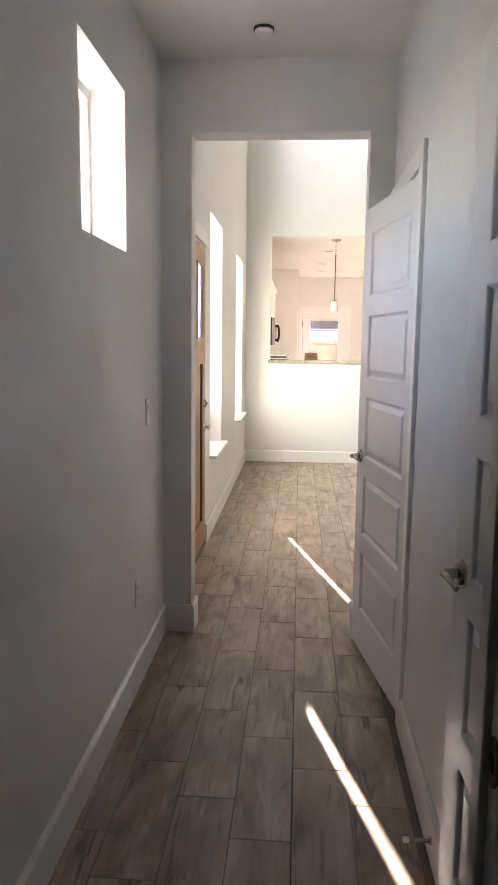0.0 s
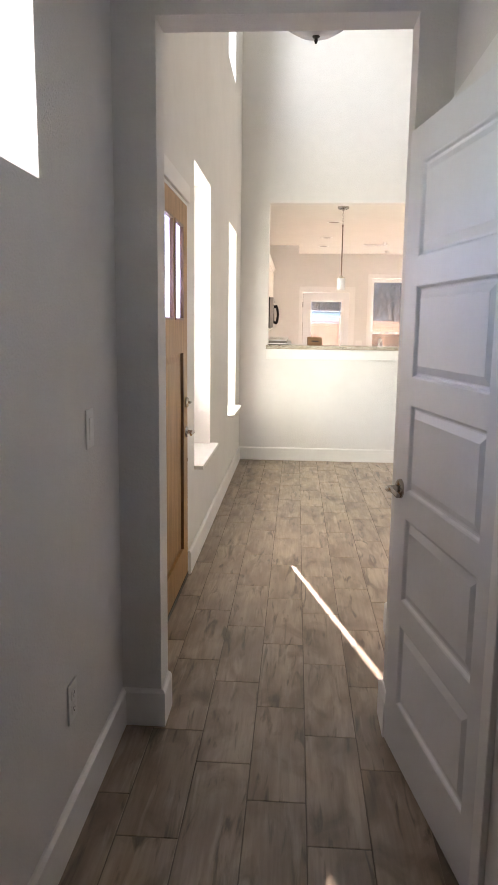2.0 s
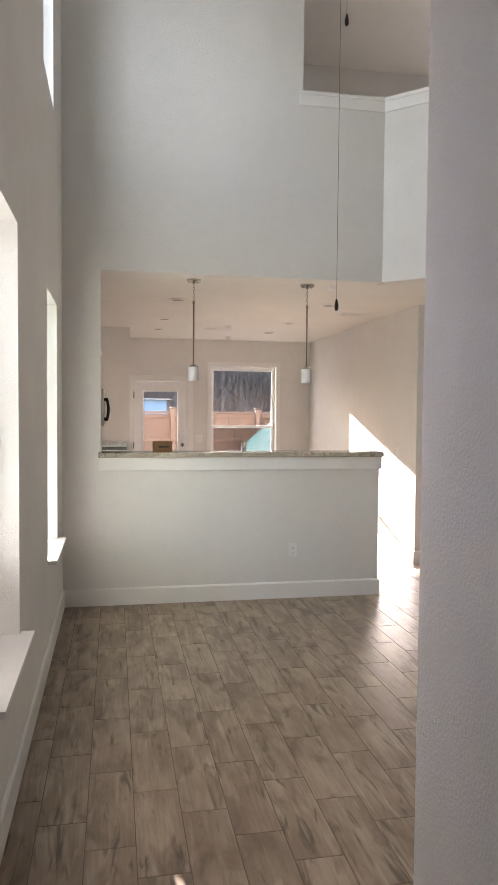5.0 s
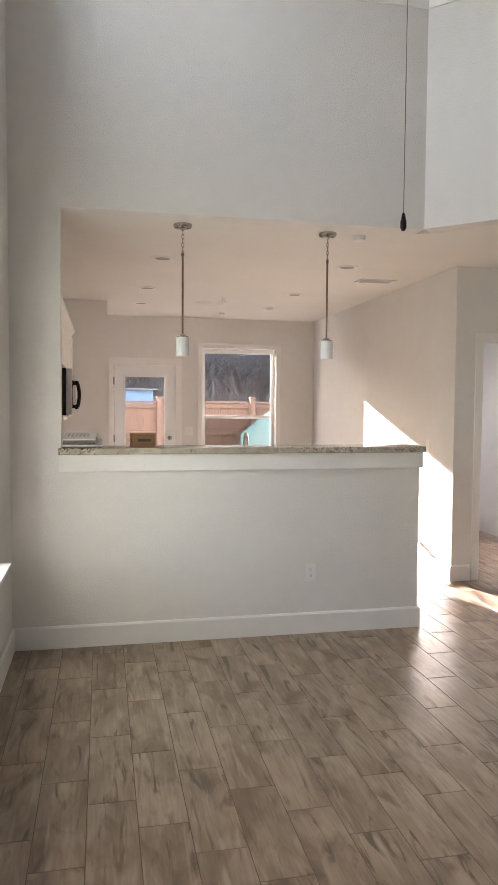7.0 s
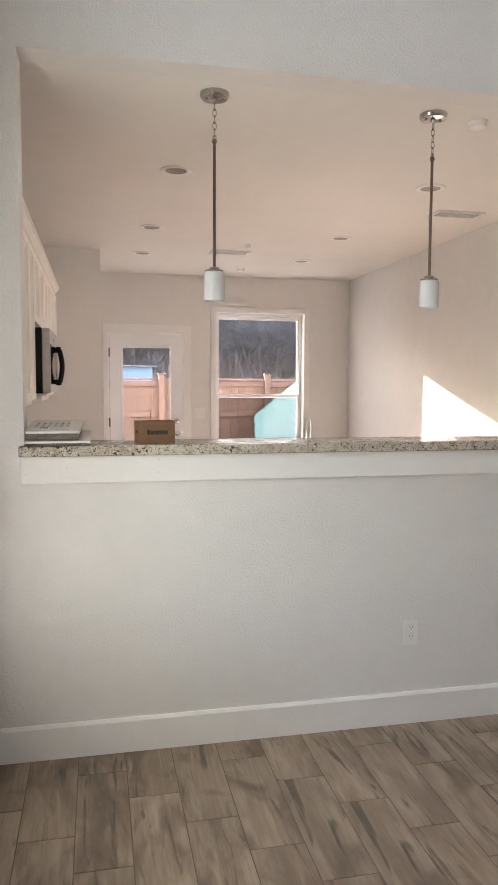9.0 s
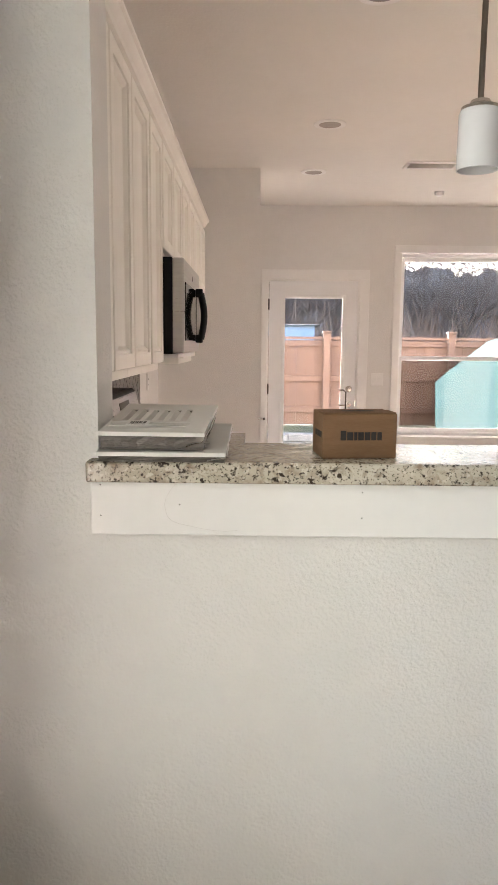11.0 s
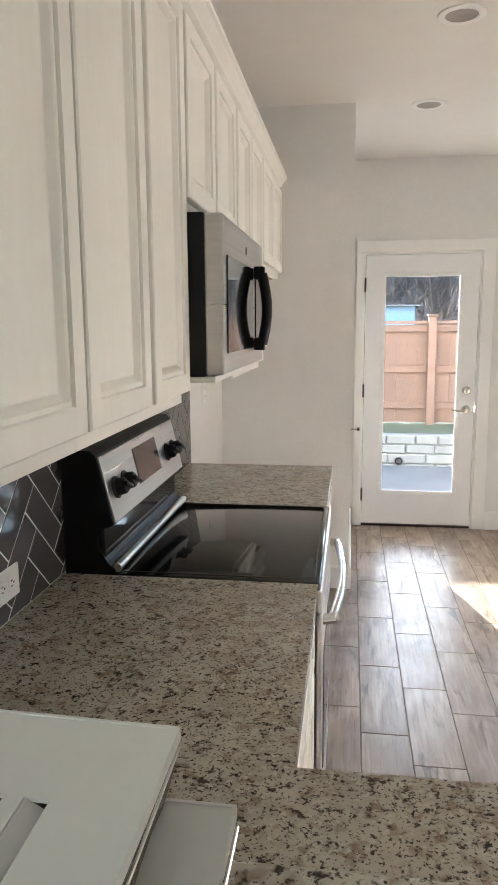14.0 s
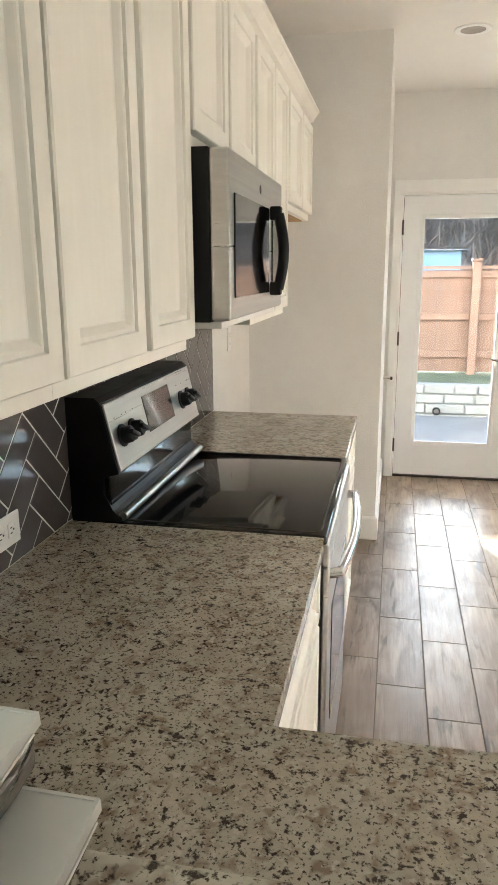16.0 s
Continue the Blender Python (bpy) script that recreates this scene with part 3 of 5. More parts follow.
part("plate", prism([(0.022 * math.cos(a) * (1 if abs(math.sin(a)) < .5 else .95), 0.034 * math.sin(a)) for a in [k * math.pi / 10 for k in range(20)]], 0, 0.003, m=pose(0.452, 0.866, 0.93, 0, -90, 0) @ pose(0, 0, 0, 0, 0, 90)), DARKMETAL, strike)
part("latch_hole", box(0.4475, 0.4495, 0.858, 0.874, 0.918, 0.942), GAP, strike)


# ---- doors ----
def lever_set(parent, m, name="door_handle", flip=1, finish=None, length=0.105):
    """A round rose with a curved lever; local z points away from the door face, local x along the lever."""
    finish = finish or NICKEL
    bm = lathe([(0, 0.0), (0.032, 0.0), (0.032, 0.006), (0.027, 0.012), (0.012, 0.014), (0.011, 0.045), (0, 0.047)], m)
    pts = [(flip * (i / 8) * length, -0.010 * math.sin(i / 8 * math.pi), 0.044 + 0.006 * math.sin(i / 8 * math.pi)) for i in range(9)]
    tmp = tube(pts, 0.009, 8, taper=[1.1, 1.05, 1, .95, .9, .88, .85, .85, .8])
    tmp.transform(m)
    join(bm, tmp)
    return part(name, bm, finish, parent, "brushed nickel door lever", True)


def deadbolt(parent, m):
    bm = lathe([(0, 0), (0.030, 0), (0.030, 0.008), (0.022, 0.016), (0, 0.017)], m)
    box(-0.006, 0.006, -0.018, 0.018, 0.016, 0.03, bm=bm, bevel=0.002, m=m)
    return part("deadbolt", bm, NICKEL, parent, "brushed nickel deadbolt thumb turn", True)


def field(w, h, t, m, bm=None, rim=0.014, slope=0.028, raise_=0.006):
    """A raised panel: thin core with a bevelled field on both faces. Local x right, z up, y across."""
    bm = bm or bmesh.new()
    tmp = bmesh.new()
    for s in (-1, 1):
        loops = []
        for inset, d in ((0, t / 2 - raise_), (rim, t / 2 - raise_), (rim + slope, t / 2 - 0.001)):
            loops.append([tmp.verts.new((x, s * d, z)) for x, z in ((inset, inset), (w - inset, inset), (w - inset, h - inset), (inset, h - inset))])
        for a, b in zip(loops, loops[1:]):
            for k in range(4):
                tmp.faces.new((a[k], a[(k + 1) % 4], b[(k + 1) % 4], b[k]))
        tmp.faces.new(loops[-1])
    bmesh.ops.recalc_face_normals(tmp, faces=tmp.faces[:])
    tmp.transform(m)
    join(bm, tmp)
    return bm


def moulding(w, h, depth, width, m, bm):
    """A sloped frame moulding inside a recess, local x right, z up, sticking out towards -y."""
    tmp = bmesh.new()
    loops = []
    for inset, d in ((0, 0.0), (width * 0.4, -depth * 0.25), (width * 0.7, -depth * 0.9), (width + 0.004, -depth - 0.002)):
        loops.append([tmp.verts.new((x, d, z)) for x, z in ((inset, inset), (w - inset, inset), (w - inset, h - inset), (inset, h - inset))])
    for a, b in zip(loops, loops[1:]):
        for k in range(4):
            tmp.faces.new((a[k], a[(k + 1) % 4], b[(k + 1) % 4], b[k]))
    tmp.transform(m)
    join(bm, tmp)
    return bm


def five_panel_door(name, m, w, h, label):
    """Local x from the hinge along the door, y across (front face at 0, back at -0.035), z up."""
    t = 0.035
    door = new(name)
    door.matrix_basis = m
    ROOT[door] = m.copy()
    tagged(door, label, "door")
    st, top, mid, bot = 0.112, 0.105, 0.085, 0.19
    ph = (h - top - bot - 4 * mid) / 5
    bm = bmesh.new()
    b = 0.004
    for x0, x1, z0, z1 in ((0, st, 0, h), (w - st, w, 0, h)):
        box(x0, x1, -t, 0, z0, z1, bm=bm)
    zs = [bot + k * (ph + mid) for k in range(5)]
    for z0, z1 in [(0, bot), (h - top, h)] + [(z + ph, z + ph + mid) for z in zs[:4]]:
        box(st, w - st, -t, 0, z0, z1, bm=bm)
    for z in zs:
        for s in (0, 1):
            mm = Matrix.Translation((st, 0, z)) if s == 0 else Matrix.Translation((st, -t, z)) @ Matrix.Diagonal((1, -1, 1, 1))
            moulding(w - 2 * st, ph, 0.012, 0.012, mm, bm)
    bm.transform(m)
    part("stiles_and_rails", bm, DOORPAINT, door)
    for z in zs:
        bm = field(w - 2 * st - 0.01, ph - 0.01, t - 0.003, Matrix.Translation((st + 0.005, -t / 2, z + 0.005)), rim=0.012, slope=0.022, raise_=0.011)
        bm.transform(m)
        part("panel", bm, DOORPAINT, door)
    for z in (0.19, 1.02, h - 0.22):
        bm = lathe([(0, -0.045), (0.006, -0.045), (0.006, 0.045), (0, 0.045)], pose(-0.006, 0.005, z), 10)
        box(-0.004, 0.028, -0.001, 0.002, z - 0.045, z + 0.045, bm=bm)
        bm.transform(m)
        part("hinge", bm, DARKMETAL, door, "dark bronze butt hinge", True)
    lever_set(door, m @ pose(w - 0.06, 0, 0.92, -90, 0, 0), flip=-1)
    lever_set(door, m @ pose(w - 0.06, -t, 0.92, 90, 0, 0), flip=-1)
    return door


five_panel_door("door_1", pose(0.614, 2.612, 0.014, 0, 0, 99.9), 0.772, 2.035, "white five-panel interior door standing ajar with nickel lever")
five_panel_door("door_2", pose(0.612, 1.070, 0.014, 0, 0, 93.5), 0.60, 2.035, "white five-panel interior door ajar beside the hall")

# front door: pine, two lights over two tall panels
fd = empty("front_door", XL - 0.03, ENTRY[0], 0, "varnished pine front door with two glass lights, closed", "door")
y0, y1 = ENTRY[0] + 0.018, ENTRY[1] - 0.018
FX0, FX1 = XL - 0.042, XL + 0.003
bm = bmesh.new()
ST = 0.142
for a, b, z0, z1 in ((y0, y0 + ST, 0.018, 2.08), (y1 - ST, y1, 0.018, 2.08), (y0 + ST, y1 - ST, 0.018, 0.215), (y0 + ST, y1 - ST, 1.305, 1.475), (y0 + ST, y1 - ST, 1.965, 2.08)):
    box(FX0, FX1, a, b, z0, z1, bm=bm)
ym = (y0 + y1) / 2
box(FX0, FX1, ym - 0.028, ym + 0.028, 1.475, 1.965, bm=bm)
part("stiles_and_rails", bm, OAK, fd)
for a, b in ((y0 + ST, y1 - ST),):
    mm = pose(0, 0, 0, 0, 0, 90)
    bm = field(b - a, 1.09, 0.03, Matrix.Translation(((FX0 + FX1) / 2, a, 0.215)) @ mm, rim=0.012, slope=0.03)
    part("panel", bm, OAK, fd)
DARKWOOD = material("dark_stained_moulding", (0.19, 0.092, 0.034), 0.4, var=0.3, scale=8, stretch=(6, 6, 0.5))
for a, b in ((y0 + ST, ym - 0.028), (ym + 0.028, y1 - ST)):
    part("pane", box(XL - 0.014, XL - 0.010, a, b, 1.475, 1.965), DOORGLASS, fd, "pale textured glass light")
    bm = bmesh.new()
    for p in ((a, a + 0.012, 1.475, 1.965), (b - 0.012, b, 1.475, 1.965), (a, b, 1.475, 1.487), (a, b, 1.953, 1.965)):
        box(FX1 - 0.014, FX1 + 0.004, *p, bm=bm)
    part("glazing_bead", bm, DARKWOOD, fd, "dark brown glazing bead")
for a, b in ((y0 + ST, y1 - ST),):
    bm = bmesh.new()
    for p in ((a, a + 0.014, 0.215, 1.305), (b - 0.014, b, 0.215, 1.305)):
        box(FX1 - 0.014, FX1 + 0.003, *p, bm=bm)
    part("panel_moulding", bm, DARKWOOD, fd)
lever_set(fd, pose(FX1, y1 - 0.06, 0.865, 0, 90, 0) @ pose(0, 0, 0, 0, 0, -90), flip=1, finish=CHROME)
deadbolt(fd, pose(FX1, y1 - 0.06, 1.03, 0, 90, 0))
part("latch_button", lathe([(0, 0), (0.010, 0), (0.010, 0.005), (0, 0.006)], pose(FX1, y1 - 0.02, 0.70, 0, 90, 0), 12), CHROME, fd)
part("door_sweep", box(FX1 - 0.004, FX1 + 0.004, y0, y1, 0.006, 0.03), DARKMETAL, fd, "dark rubber door sweep")


# ---- windows ----
def side_window(name, hole, label, sill=True, slider=False, foot=0.026):
    ya, yb, za, zb = hole
    win = structure(name, box(XO + 0.012, XO + 0.018, ya, yb, za, za + 0.006), VINYL, label)
    bm = bmesh.new()
    f = 0.038
    for p in ((ya, ya + f, za, zb), (yb - f, yb, za, zb), (ya + f, yb - f, za, za + f), (ya + f, yb - f, zb - f, zb)):
        box(XO + 0.005, XO + 0.062, *p, bm=bm, bevel=0.003, seg=1)
    part("window_frame", bm, VINYL, win)
    bm = bmesh.new()
    if slider:
        ym = (ya + yb) / 2
        spans = [((ya + f, ym + 0.012, za + f, zb - f), 0.045), ((ym - 0.012, yb - f, za + f, zb - f), 0.025)]
    else:
        zm = (za + zb) / 2
        spans = [((ya + f, yb - f, za + f, zm + 0.012), 0.045), ((ya + f, yb - f, zm - 0.012, zb - f), 0.025)]
    for (a, b, c, d), x in spans:
        bm = bmesh.new()
        s = 0.026
        for p in ((a, a + s, c, d), (b - s, b, c, d), (a + s, b - s, c, c + (foot if c < za + 0.1 else s)), (a + s, b - s, d - s, d)):
            box(XO + x - 0.009, XO + x + 0.009, *p, bm=bm, bevel=0.002, seg=1)
        part("sash", bm, VINYL, win)
        pane = part("pane", box(XO + x - 0.002, XO + x + 0.002, a + s, b - s, c + s, d - s), GLASS, win)
        pane.visible_shadow = False
    if sill:
        bm = prism([(XO + 0.062, ya + 0.001), (XL + 0.002, ya + 0.001), (XL + 0.002, ya - 0.04), (XL + 0.06, ya - 0.04), (XL + 0.06, yb + 0.04), (XL + 0.002, yb + 0.04), (XL + 0.002, yb - 0.001), (XO + 0.062, yb - 0.001)], za + 0.002, za + 0.024)
        part("window_sill", bm, TRIM, win, "white painted projecting sill board")
    return win


side_window("window_1", HALL_WIN, "small high white vinyl sliding window", sill=False, slider=True)
# window_2: overtall bottom rail added to cut the hall sun stripe short
side_window("window_2", WIN1, "tall narrow white vinyl window with a projecting sill", foot=0.33)
side_window("window_3", WIN2, "tall narrow white vinyl window with a projecting sill")
side_window("window_4", CLERE, "high white vinyl window near the ceiling", sill=False)

# back window
wa, wb, wz0, wz1 = BACK_WIN
win = structure("window_5", box(wa, wb, Y_BACK + 0.15, Y_BACK + 0.156, wz0, wz0 + 0.006), VINYL, "white vinyl single-hung window over the yard")
bm = bmesh.new()
for p in ((wa, wa + 0.03, wz0, wz1), (wb - 0.03, wb, wz0, wz1), (wa + 0.03, wb - 0.03, wz0, wz0 + 0.03), (wa + 0.03, wb - 0.03, wz1 - 0.03, wz1)):
    box(p[0], p[1], Y_BACK + 0.09, Y_BACK + 0.15, p[2], p[3], bm=bm, bevel=0.003, seg=1)
part("window_frame", bm, VINYL, win)
zm = 1.345
for (c, d), y in (((wz0 + 0.03, zm + 0.02), 0.10), ((zm - 0.02, wz1 - 0.03), 0.125)):
    bm = bmesh.new()
    a, b, s = wa + 0.03, wb - 0.03, 0.022
    for p in ((a, a + s, c, d), (b - s, b, c, d), (a + s, b - s, c, c + 0.036), (a + s, b - s, d - 0.036, d)):
        box(p[0], p[1], Y_BACK + y - 0.01, Y_BACK + y + 0.01, p[2], p[3], bm=bm, bevel=0.002, seg=1)
    part("sash", bm, VINYL, win)
    pane = part("pane", box(a + s, b - s, Y_BACK + y - 0.002, Y_BACK + y + 0.002, c + 0.036, d - 0.036), GLASS, win)
    pane.visible_shadow = False
scr = part("insect_screen", box(wa + 0.03, wb - 0.03, Y_BACK + 0.142, Y_BACK + 0.143, wz0 + 0.03, zm), SCREEN, win, "fine dark insect screen")
scr.visible_shadow = False
bm = bmesh.new()
for p in ((wa - 0.065, wa, wz0, wz1), (wb, wb + 0.065, wz0, wz1), (wa - 0.065, wb + 0.065, wz1, wz1 + 0.065)):
    box(p[0], p[1], Y_BACK - 0.016, Y_BACK, p[2], p[3], bm=bm, bevel=0.002, seg=1)
part("casing", bm, TRIM, win)
bm = box(wa - 0.09, wb + 0.09, Y_BACK - 0.045, Y_BACK - 0.001, wz0 - 0.024, wz0, bevel=0.003)
box(wa - 0.065, wb + 0.065, Y_BACK - 0.016, Y_BACK, wz0 - 0.10, wz0 - 0.024, bm=bm, bevel=0.002, seg=1)
part("window_sill", bm, TRIM, win)

# back door
ba, bb = BACK_DOOR[:2]
bm = bmesh.new()
for p in ((ba - 0.055, ba, 0, 2.06), (bb, bb + 0.088, 0, 2.06), (ba - 0.055, bb + 0.088, 2.06, 2.145)):
    box(p[0], p[1], Y_BACK - 0.016, Y_BACK, p[2], p[3], bm=bm, bevel=0.002, seg=1)
structure("trim_back_door", bm, TRIM, "white painted door casing")
jamb("trim_lining_back", "y", Y_BACK - 0.002, Y_BACK + 0.16, ba, bb, 2.06, t=0.014)
structure("threshold_back", box(ba + 0.014, bb - 0.014, Y_BACK + 0.003, Y_BACK + 0.18, -0.02, 0.014), DARKMETAL, "dark metal door threshold")
bd = empty("back_door", (ba + bb) / 2, Y_BACK, 0, "white glazed back door with one full-height pane, closed", "door")
a, b = ba + 0.018, bb - 0.016
ga, gb, g0, g1 = 0.390, 0.916, 0.285, 1.885
bm = wall_mesh("y", Y_BACK + 0.004, Y_BACK + 0.048, a, b, 0.02, 2.042, [(ga - 0.01, gb + 0.01, g0 - 0.01, g1 + 0.01)])
part("slab", bm, DOORPAINT, bd)
bm = bmesh.new()
for p in ((ga - 0.03, ga, g0 - 0.03, g1 + 0.03), (gb, gb + 0.03, g0 - 0.03, g1 + 0.03), (ga, gb, g0 - 0.03, g0), (ga, gb, g1, g1 + 0.03)):
    box(p[0], p[1], Y_BACK - 0.005, Y_BACK + 0.012, p[2], p[3], bm=bm, bevel=0.004, seg=2)
part("glazing_frame", bm, DOORPAINT, bd)
pane = part("pane", box(ga - 0.008, gb + 0.008, Y_BACK + 0.022, Y_BACK + 0.028, g0 - 0.008, g1 + 0.008), GLASS, bd)
pane.visible_shadow = False
lever_set(bd, pose(b - 0.06, Y_BACK + 0.004, 0.917, 90, 0, 0), flip=-1, finish=CHROME, length=0.10)
deadbolt(bd, pose(b - 0.06, Y_BACK + 0.004, 1.056, 90, 0, 0))
for z in (0.25, 1.05, 1.83):
    part("hinge", lathe([(0, -0.05), (0.007, -0.05), (0.007, 0.05), (0, 0.05)], pose(a - 0.004, Y_BACK - 0.004, z), 10), DARKMETAL, bd, "dark bronze butt hinge", True)
part("strike", box(b - 0.004, b + 0.006, Y_BACK - 0.003, Y_BACK + 0.006, 0.90, 0.945), CHROME, bd)
stop = empty("door_stop", 0.15, 13.6, 0.80, "small chrome door stop on the pantry wall", "door stop")
part("rod", lathe([(0, 0), (0.016, 0), (0.016, 0.006), (0.007, 0.008), (0.007, 0.05), (0, 0.05)], pose(0.146, 13.62, 0.80, 0, 90, 0), 12), CHROME, stop, smooth=True)
part("bumper", lathe([(0, 0.05), (0.012, 0.05), (0.012, 0.065), (0, 0.066)], pose(0.146, 13.62, 0.80, 0, 90, 0), 12), DARKMETAL, stop, "dark rubber bumper")
stop = empty("door_stop", XR - 0.016, 1.86, 0.07, "brass spring door stop on a white skirting board", "door stop")
part("spring", lathe([(0, 0), (0.012, 0), (0.012, 0.004)] + [(0.005 + 0.0015 * (k % 2), 0.006 + 0.0022 * k) for k in range(26)] + [(0, 0.064)], pose(XR - 0.016, 1.86, 0.07, 0, -90, 0), 10), NICKEL, stop, smooth=True)
part("tip", lathe([(0, 0.063), (0.008, 0.063), (0.008, 0.078), (0, 0.08)], pose(XR - 0.016, 1.86, 0.07, 0, -90, 0), 10), WHITEPLASTIC, stop, "white rubber tip")

# side doorway casing
bm = bmesh.new()
for p in ((3.30 - 0.07, 3.30, 0, 2.08), (4.15, 4.22, 0, 2.08), (3.23, 4.22, 2.08, 2.15)):
    box(p[0], p[1], 9.744, 9.76, p[2], p[3], bm=bm, bevel=0.002, seg=1)
structure("trim_side_doorway", bm, TRIM, "white painted door casing")

# loft ledge
bm = box(1.45, 2.22, Y_BAR - 0.02, Y_BAR2 + 0.02, 4.23, 4.26, bevel=0.004)
box(1.455, 2.20, Y_BAR - 0.014, Y_BAR, 4.14, 4.23, bm=bm, bevel=0.002, seg=1)
box(0.0, 3.4, -0.02, 0.15, 4.23, 4.261, bm=bm, bevel=0.004, m=ANG)
box(0.0, 3.4, -0.014, 0.0, 4.14, 4.23, bm=bm, bevel=0.002, seg=1, m=ANG)
structure("trim_loft_ledge", bm, TRIM, "white painted ledge cap of the loft half wall")

# ---- breakfast bar ----
HAIRLINE = material("hairline_shadow", (0.68, 0.66, 0.635), 0.8, var=0.1)
bar = empty("bar_top", 1.0, 8.73, 1.205, "speckled beige and black granite breakfast bar top on a half wall", "countertop")
part("slab", box(-0.186, 2.235, 8.611, 8.888, 1.208, 1.249, bevel=0.006, seg=3), GRANITE, bar)
bm = box(-0.181, 2.215, Y_BAR - 0.018, Y_BAR, 1.102, 1.208, bevel=0.002, seg=1)
box(2.205, 2.223, Y_BAR - 0.018, Y_BAR2, 1.102, 1.208, bm=bm, bevel=0.002, seg=1)
frieze = structure("trim_bar_frieze", bm, TRIM, "white painted flat board under the bar top")
for x, z in ((-0.010, 1.163), (-0.162, 1.20), (-0.162, 1.14), (0.34, 1.19), (0.34, 1.14), (0.95, 1.17)):
    part("nail_hole", lathe([(0, 0), (0.0014, 0), (0, 0.0005)], pose(x, Y_BAR - 0.0181, z, 90, 0, 0), 8), GAP, frieze)
bend = [(-0.016, 1.204), (-0.027, 1.192), (-0.036, 1.176), (-0.039, 1.164), (-0.037, 1.15), (-0.034, 1.14), (-0.026, 1.131), (-0.014, 1.126), (-0.001, 1.123), (0.014, 1.12), (0.027, 1.117), (0.044, 1.114), (0.058, 1.112), (0.079, 1.111), (0.101, 1.113)]
part("hairline_crack", tube([(x, Y_BAR - 0.0180, z) for x, z in bend], 0.0004, 4, taper=[0.6 + 0.4 * math.sin(k / 14 * math.pi) for k in range(15)]), HAIRLINE, frieze)

# ---- kitchen counters and cabinets ----
CX = 0.068
ctop = empty("countertop", -0.27, 9.5, 0.876, "polished speckled granite worktop in an L beside the stove", "countertop")
part("peninsula_slab", box(XK, 2.2, 8.79, 9.464, 0.877, 0.915), GRANITE, ctop)
part("wall_slab", box(XK, CX, 9.464, 10.202, 0.877, 0.915), GRANITE, ctop)
ctop = empty("countertop", -0.27, 11.28, 0.876, "polished speckled granite worktop between stove and refrigerator gap", "countertop")
part("slab", box(XK, CX, 10.968, 11.69, 0.877, 0.915, bevel=0.003), GRANITE, ctop)


def base_unit(x0, x1, y0, y1, front, doors, label):
    """A floor cabinet with a toe kick; front is '+x' or '+y'."""
    unit = empty("base_cabinet", (x0 + x1) / 2, (y0 + y1) / 2, 0, label, "cabinet")
    bm = box(x0, x1, y0, y1, 0.10, 0.877)
    if front == "+x":
        box(x0, x1 - 0.06, y0, y1, 0.0, 0.10, bm=bm)
    else:
        box(x0, x1, y0, y1 - 0.06, 0.0, 0.10, bm=bm)
    part("body", bm, CABINET, unit)
    a, b = (y0, y1) if front == "+x" else (x0, x1)
    w = (b - a - 0.02) / doors
    for k in range(doors):
        u = a + 0.01 + k * w
        if front == "+x":
            base = Matrix.Translation((x1, u, 0)) @ pose(0, 0, 0, 0, 0, 90) @ Matrix.Diagonal((1, 1, 1, 1))
        else:
            base = Matrix.Translation((u + w, y1, 0)) @ pose(0, 0, 0, 0, 0, 180)
        for z0, z1, nm in ((0.12, 0.69, "door"), (0.71, 0.86, "drawer_front")):
            part(nm, framed_front(w - 0.008, z1 - z0, base @ Matrix.Translation((0.004, 0, z0))), CABINET, unit)
    return unit


def framed_front(w, h, m, t=0.024, rail=0.060):
    """A cabinet door: frame, stepped moulding and recessed flat panel. Local x along, z up, front towards -y."""
    bm = bmesh.new()
    rail = min(rail, h * 0.3)
    prof = [(0, 0), (0, -t + 0.003), (0.003, -t), (rail - 0.016, -t), (rail - 0.014, -t + 0.006), (rail - 0.006, -t + 0.005), (rail - 0.003, -t + 0.007), (rail + 0.006, -t + 0.016), (rail + 0.009, -t + 0.017)]
    loops = [[bm.verts.new((x, y, z)) for x, z in ((i, i), (w - i, i), (w - i, h - i), (i, h - i))] for i, y in prof]
    bm.faces.new(loops[0][::-1])
    for a, b in zip(loops, loops[1:]):
        for k in range(4):
            bm.faces.new((a[k], a[(k + 1) % 4], b[(k + 1) % 4], b[k]))
    bm.faces.new(loops[-1])
    bmesh.ops.recalc_face_normals(bm, faces=bm.faces[:])
    bm.transform(m)
    return bm


base_unit(XK, 0.039, 9.465, 10.198, "+x", 1, "cream painted floor cabinet under the granite worktop")
base_unit(XK, 0.039, 10.972, 11.68, "+x", 2, "cream painted floor cabinet between stove and refrigerator gap")
base_unit(0.040, 2.17, 8.80, 9.435, "+y", 4, "cream painted floor cabinets of the sink peninsula")
structure("trim_cabinet_corner", box(XK, 0.038, 8.80, 9.463, 0.0, 0.877), CABINET)


def wall_unit(y0, y1, z0, z1, doors, label, wood=False):
    unit = empty("wall_cabinet", XK, (y0 + y1) / 2, z0, label, "cabinet", "wall cabinets over the counter")
    part("body", box(XK, -0.272, y0 + 0.0005, y1 - 0.0005, z0, z1), CABINET, unit)
    if wood:
        part("underside", box(XK + 0.01, -0.30, y0 + 0.02, y1 - 0.02, z0 - 0.004, z0), OAK, unit, "unpainted wooden underside")
    for a, b in doors:
        base = Matrix.Translation((-0.271, a, z0 + 0.030)) @ pose(0, 0, 0, 0, 0, 90)
        part("door", framed_front(b - a, z1 - z0 - 0.062, base), CABINET, unit)
    return unit


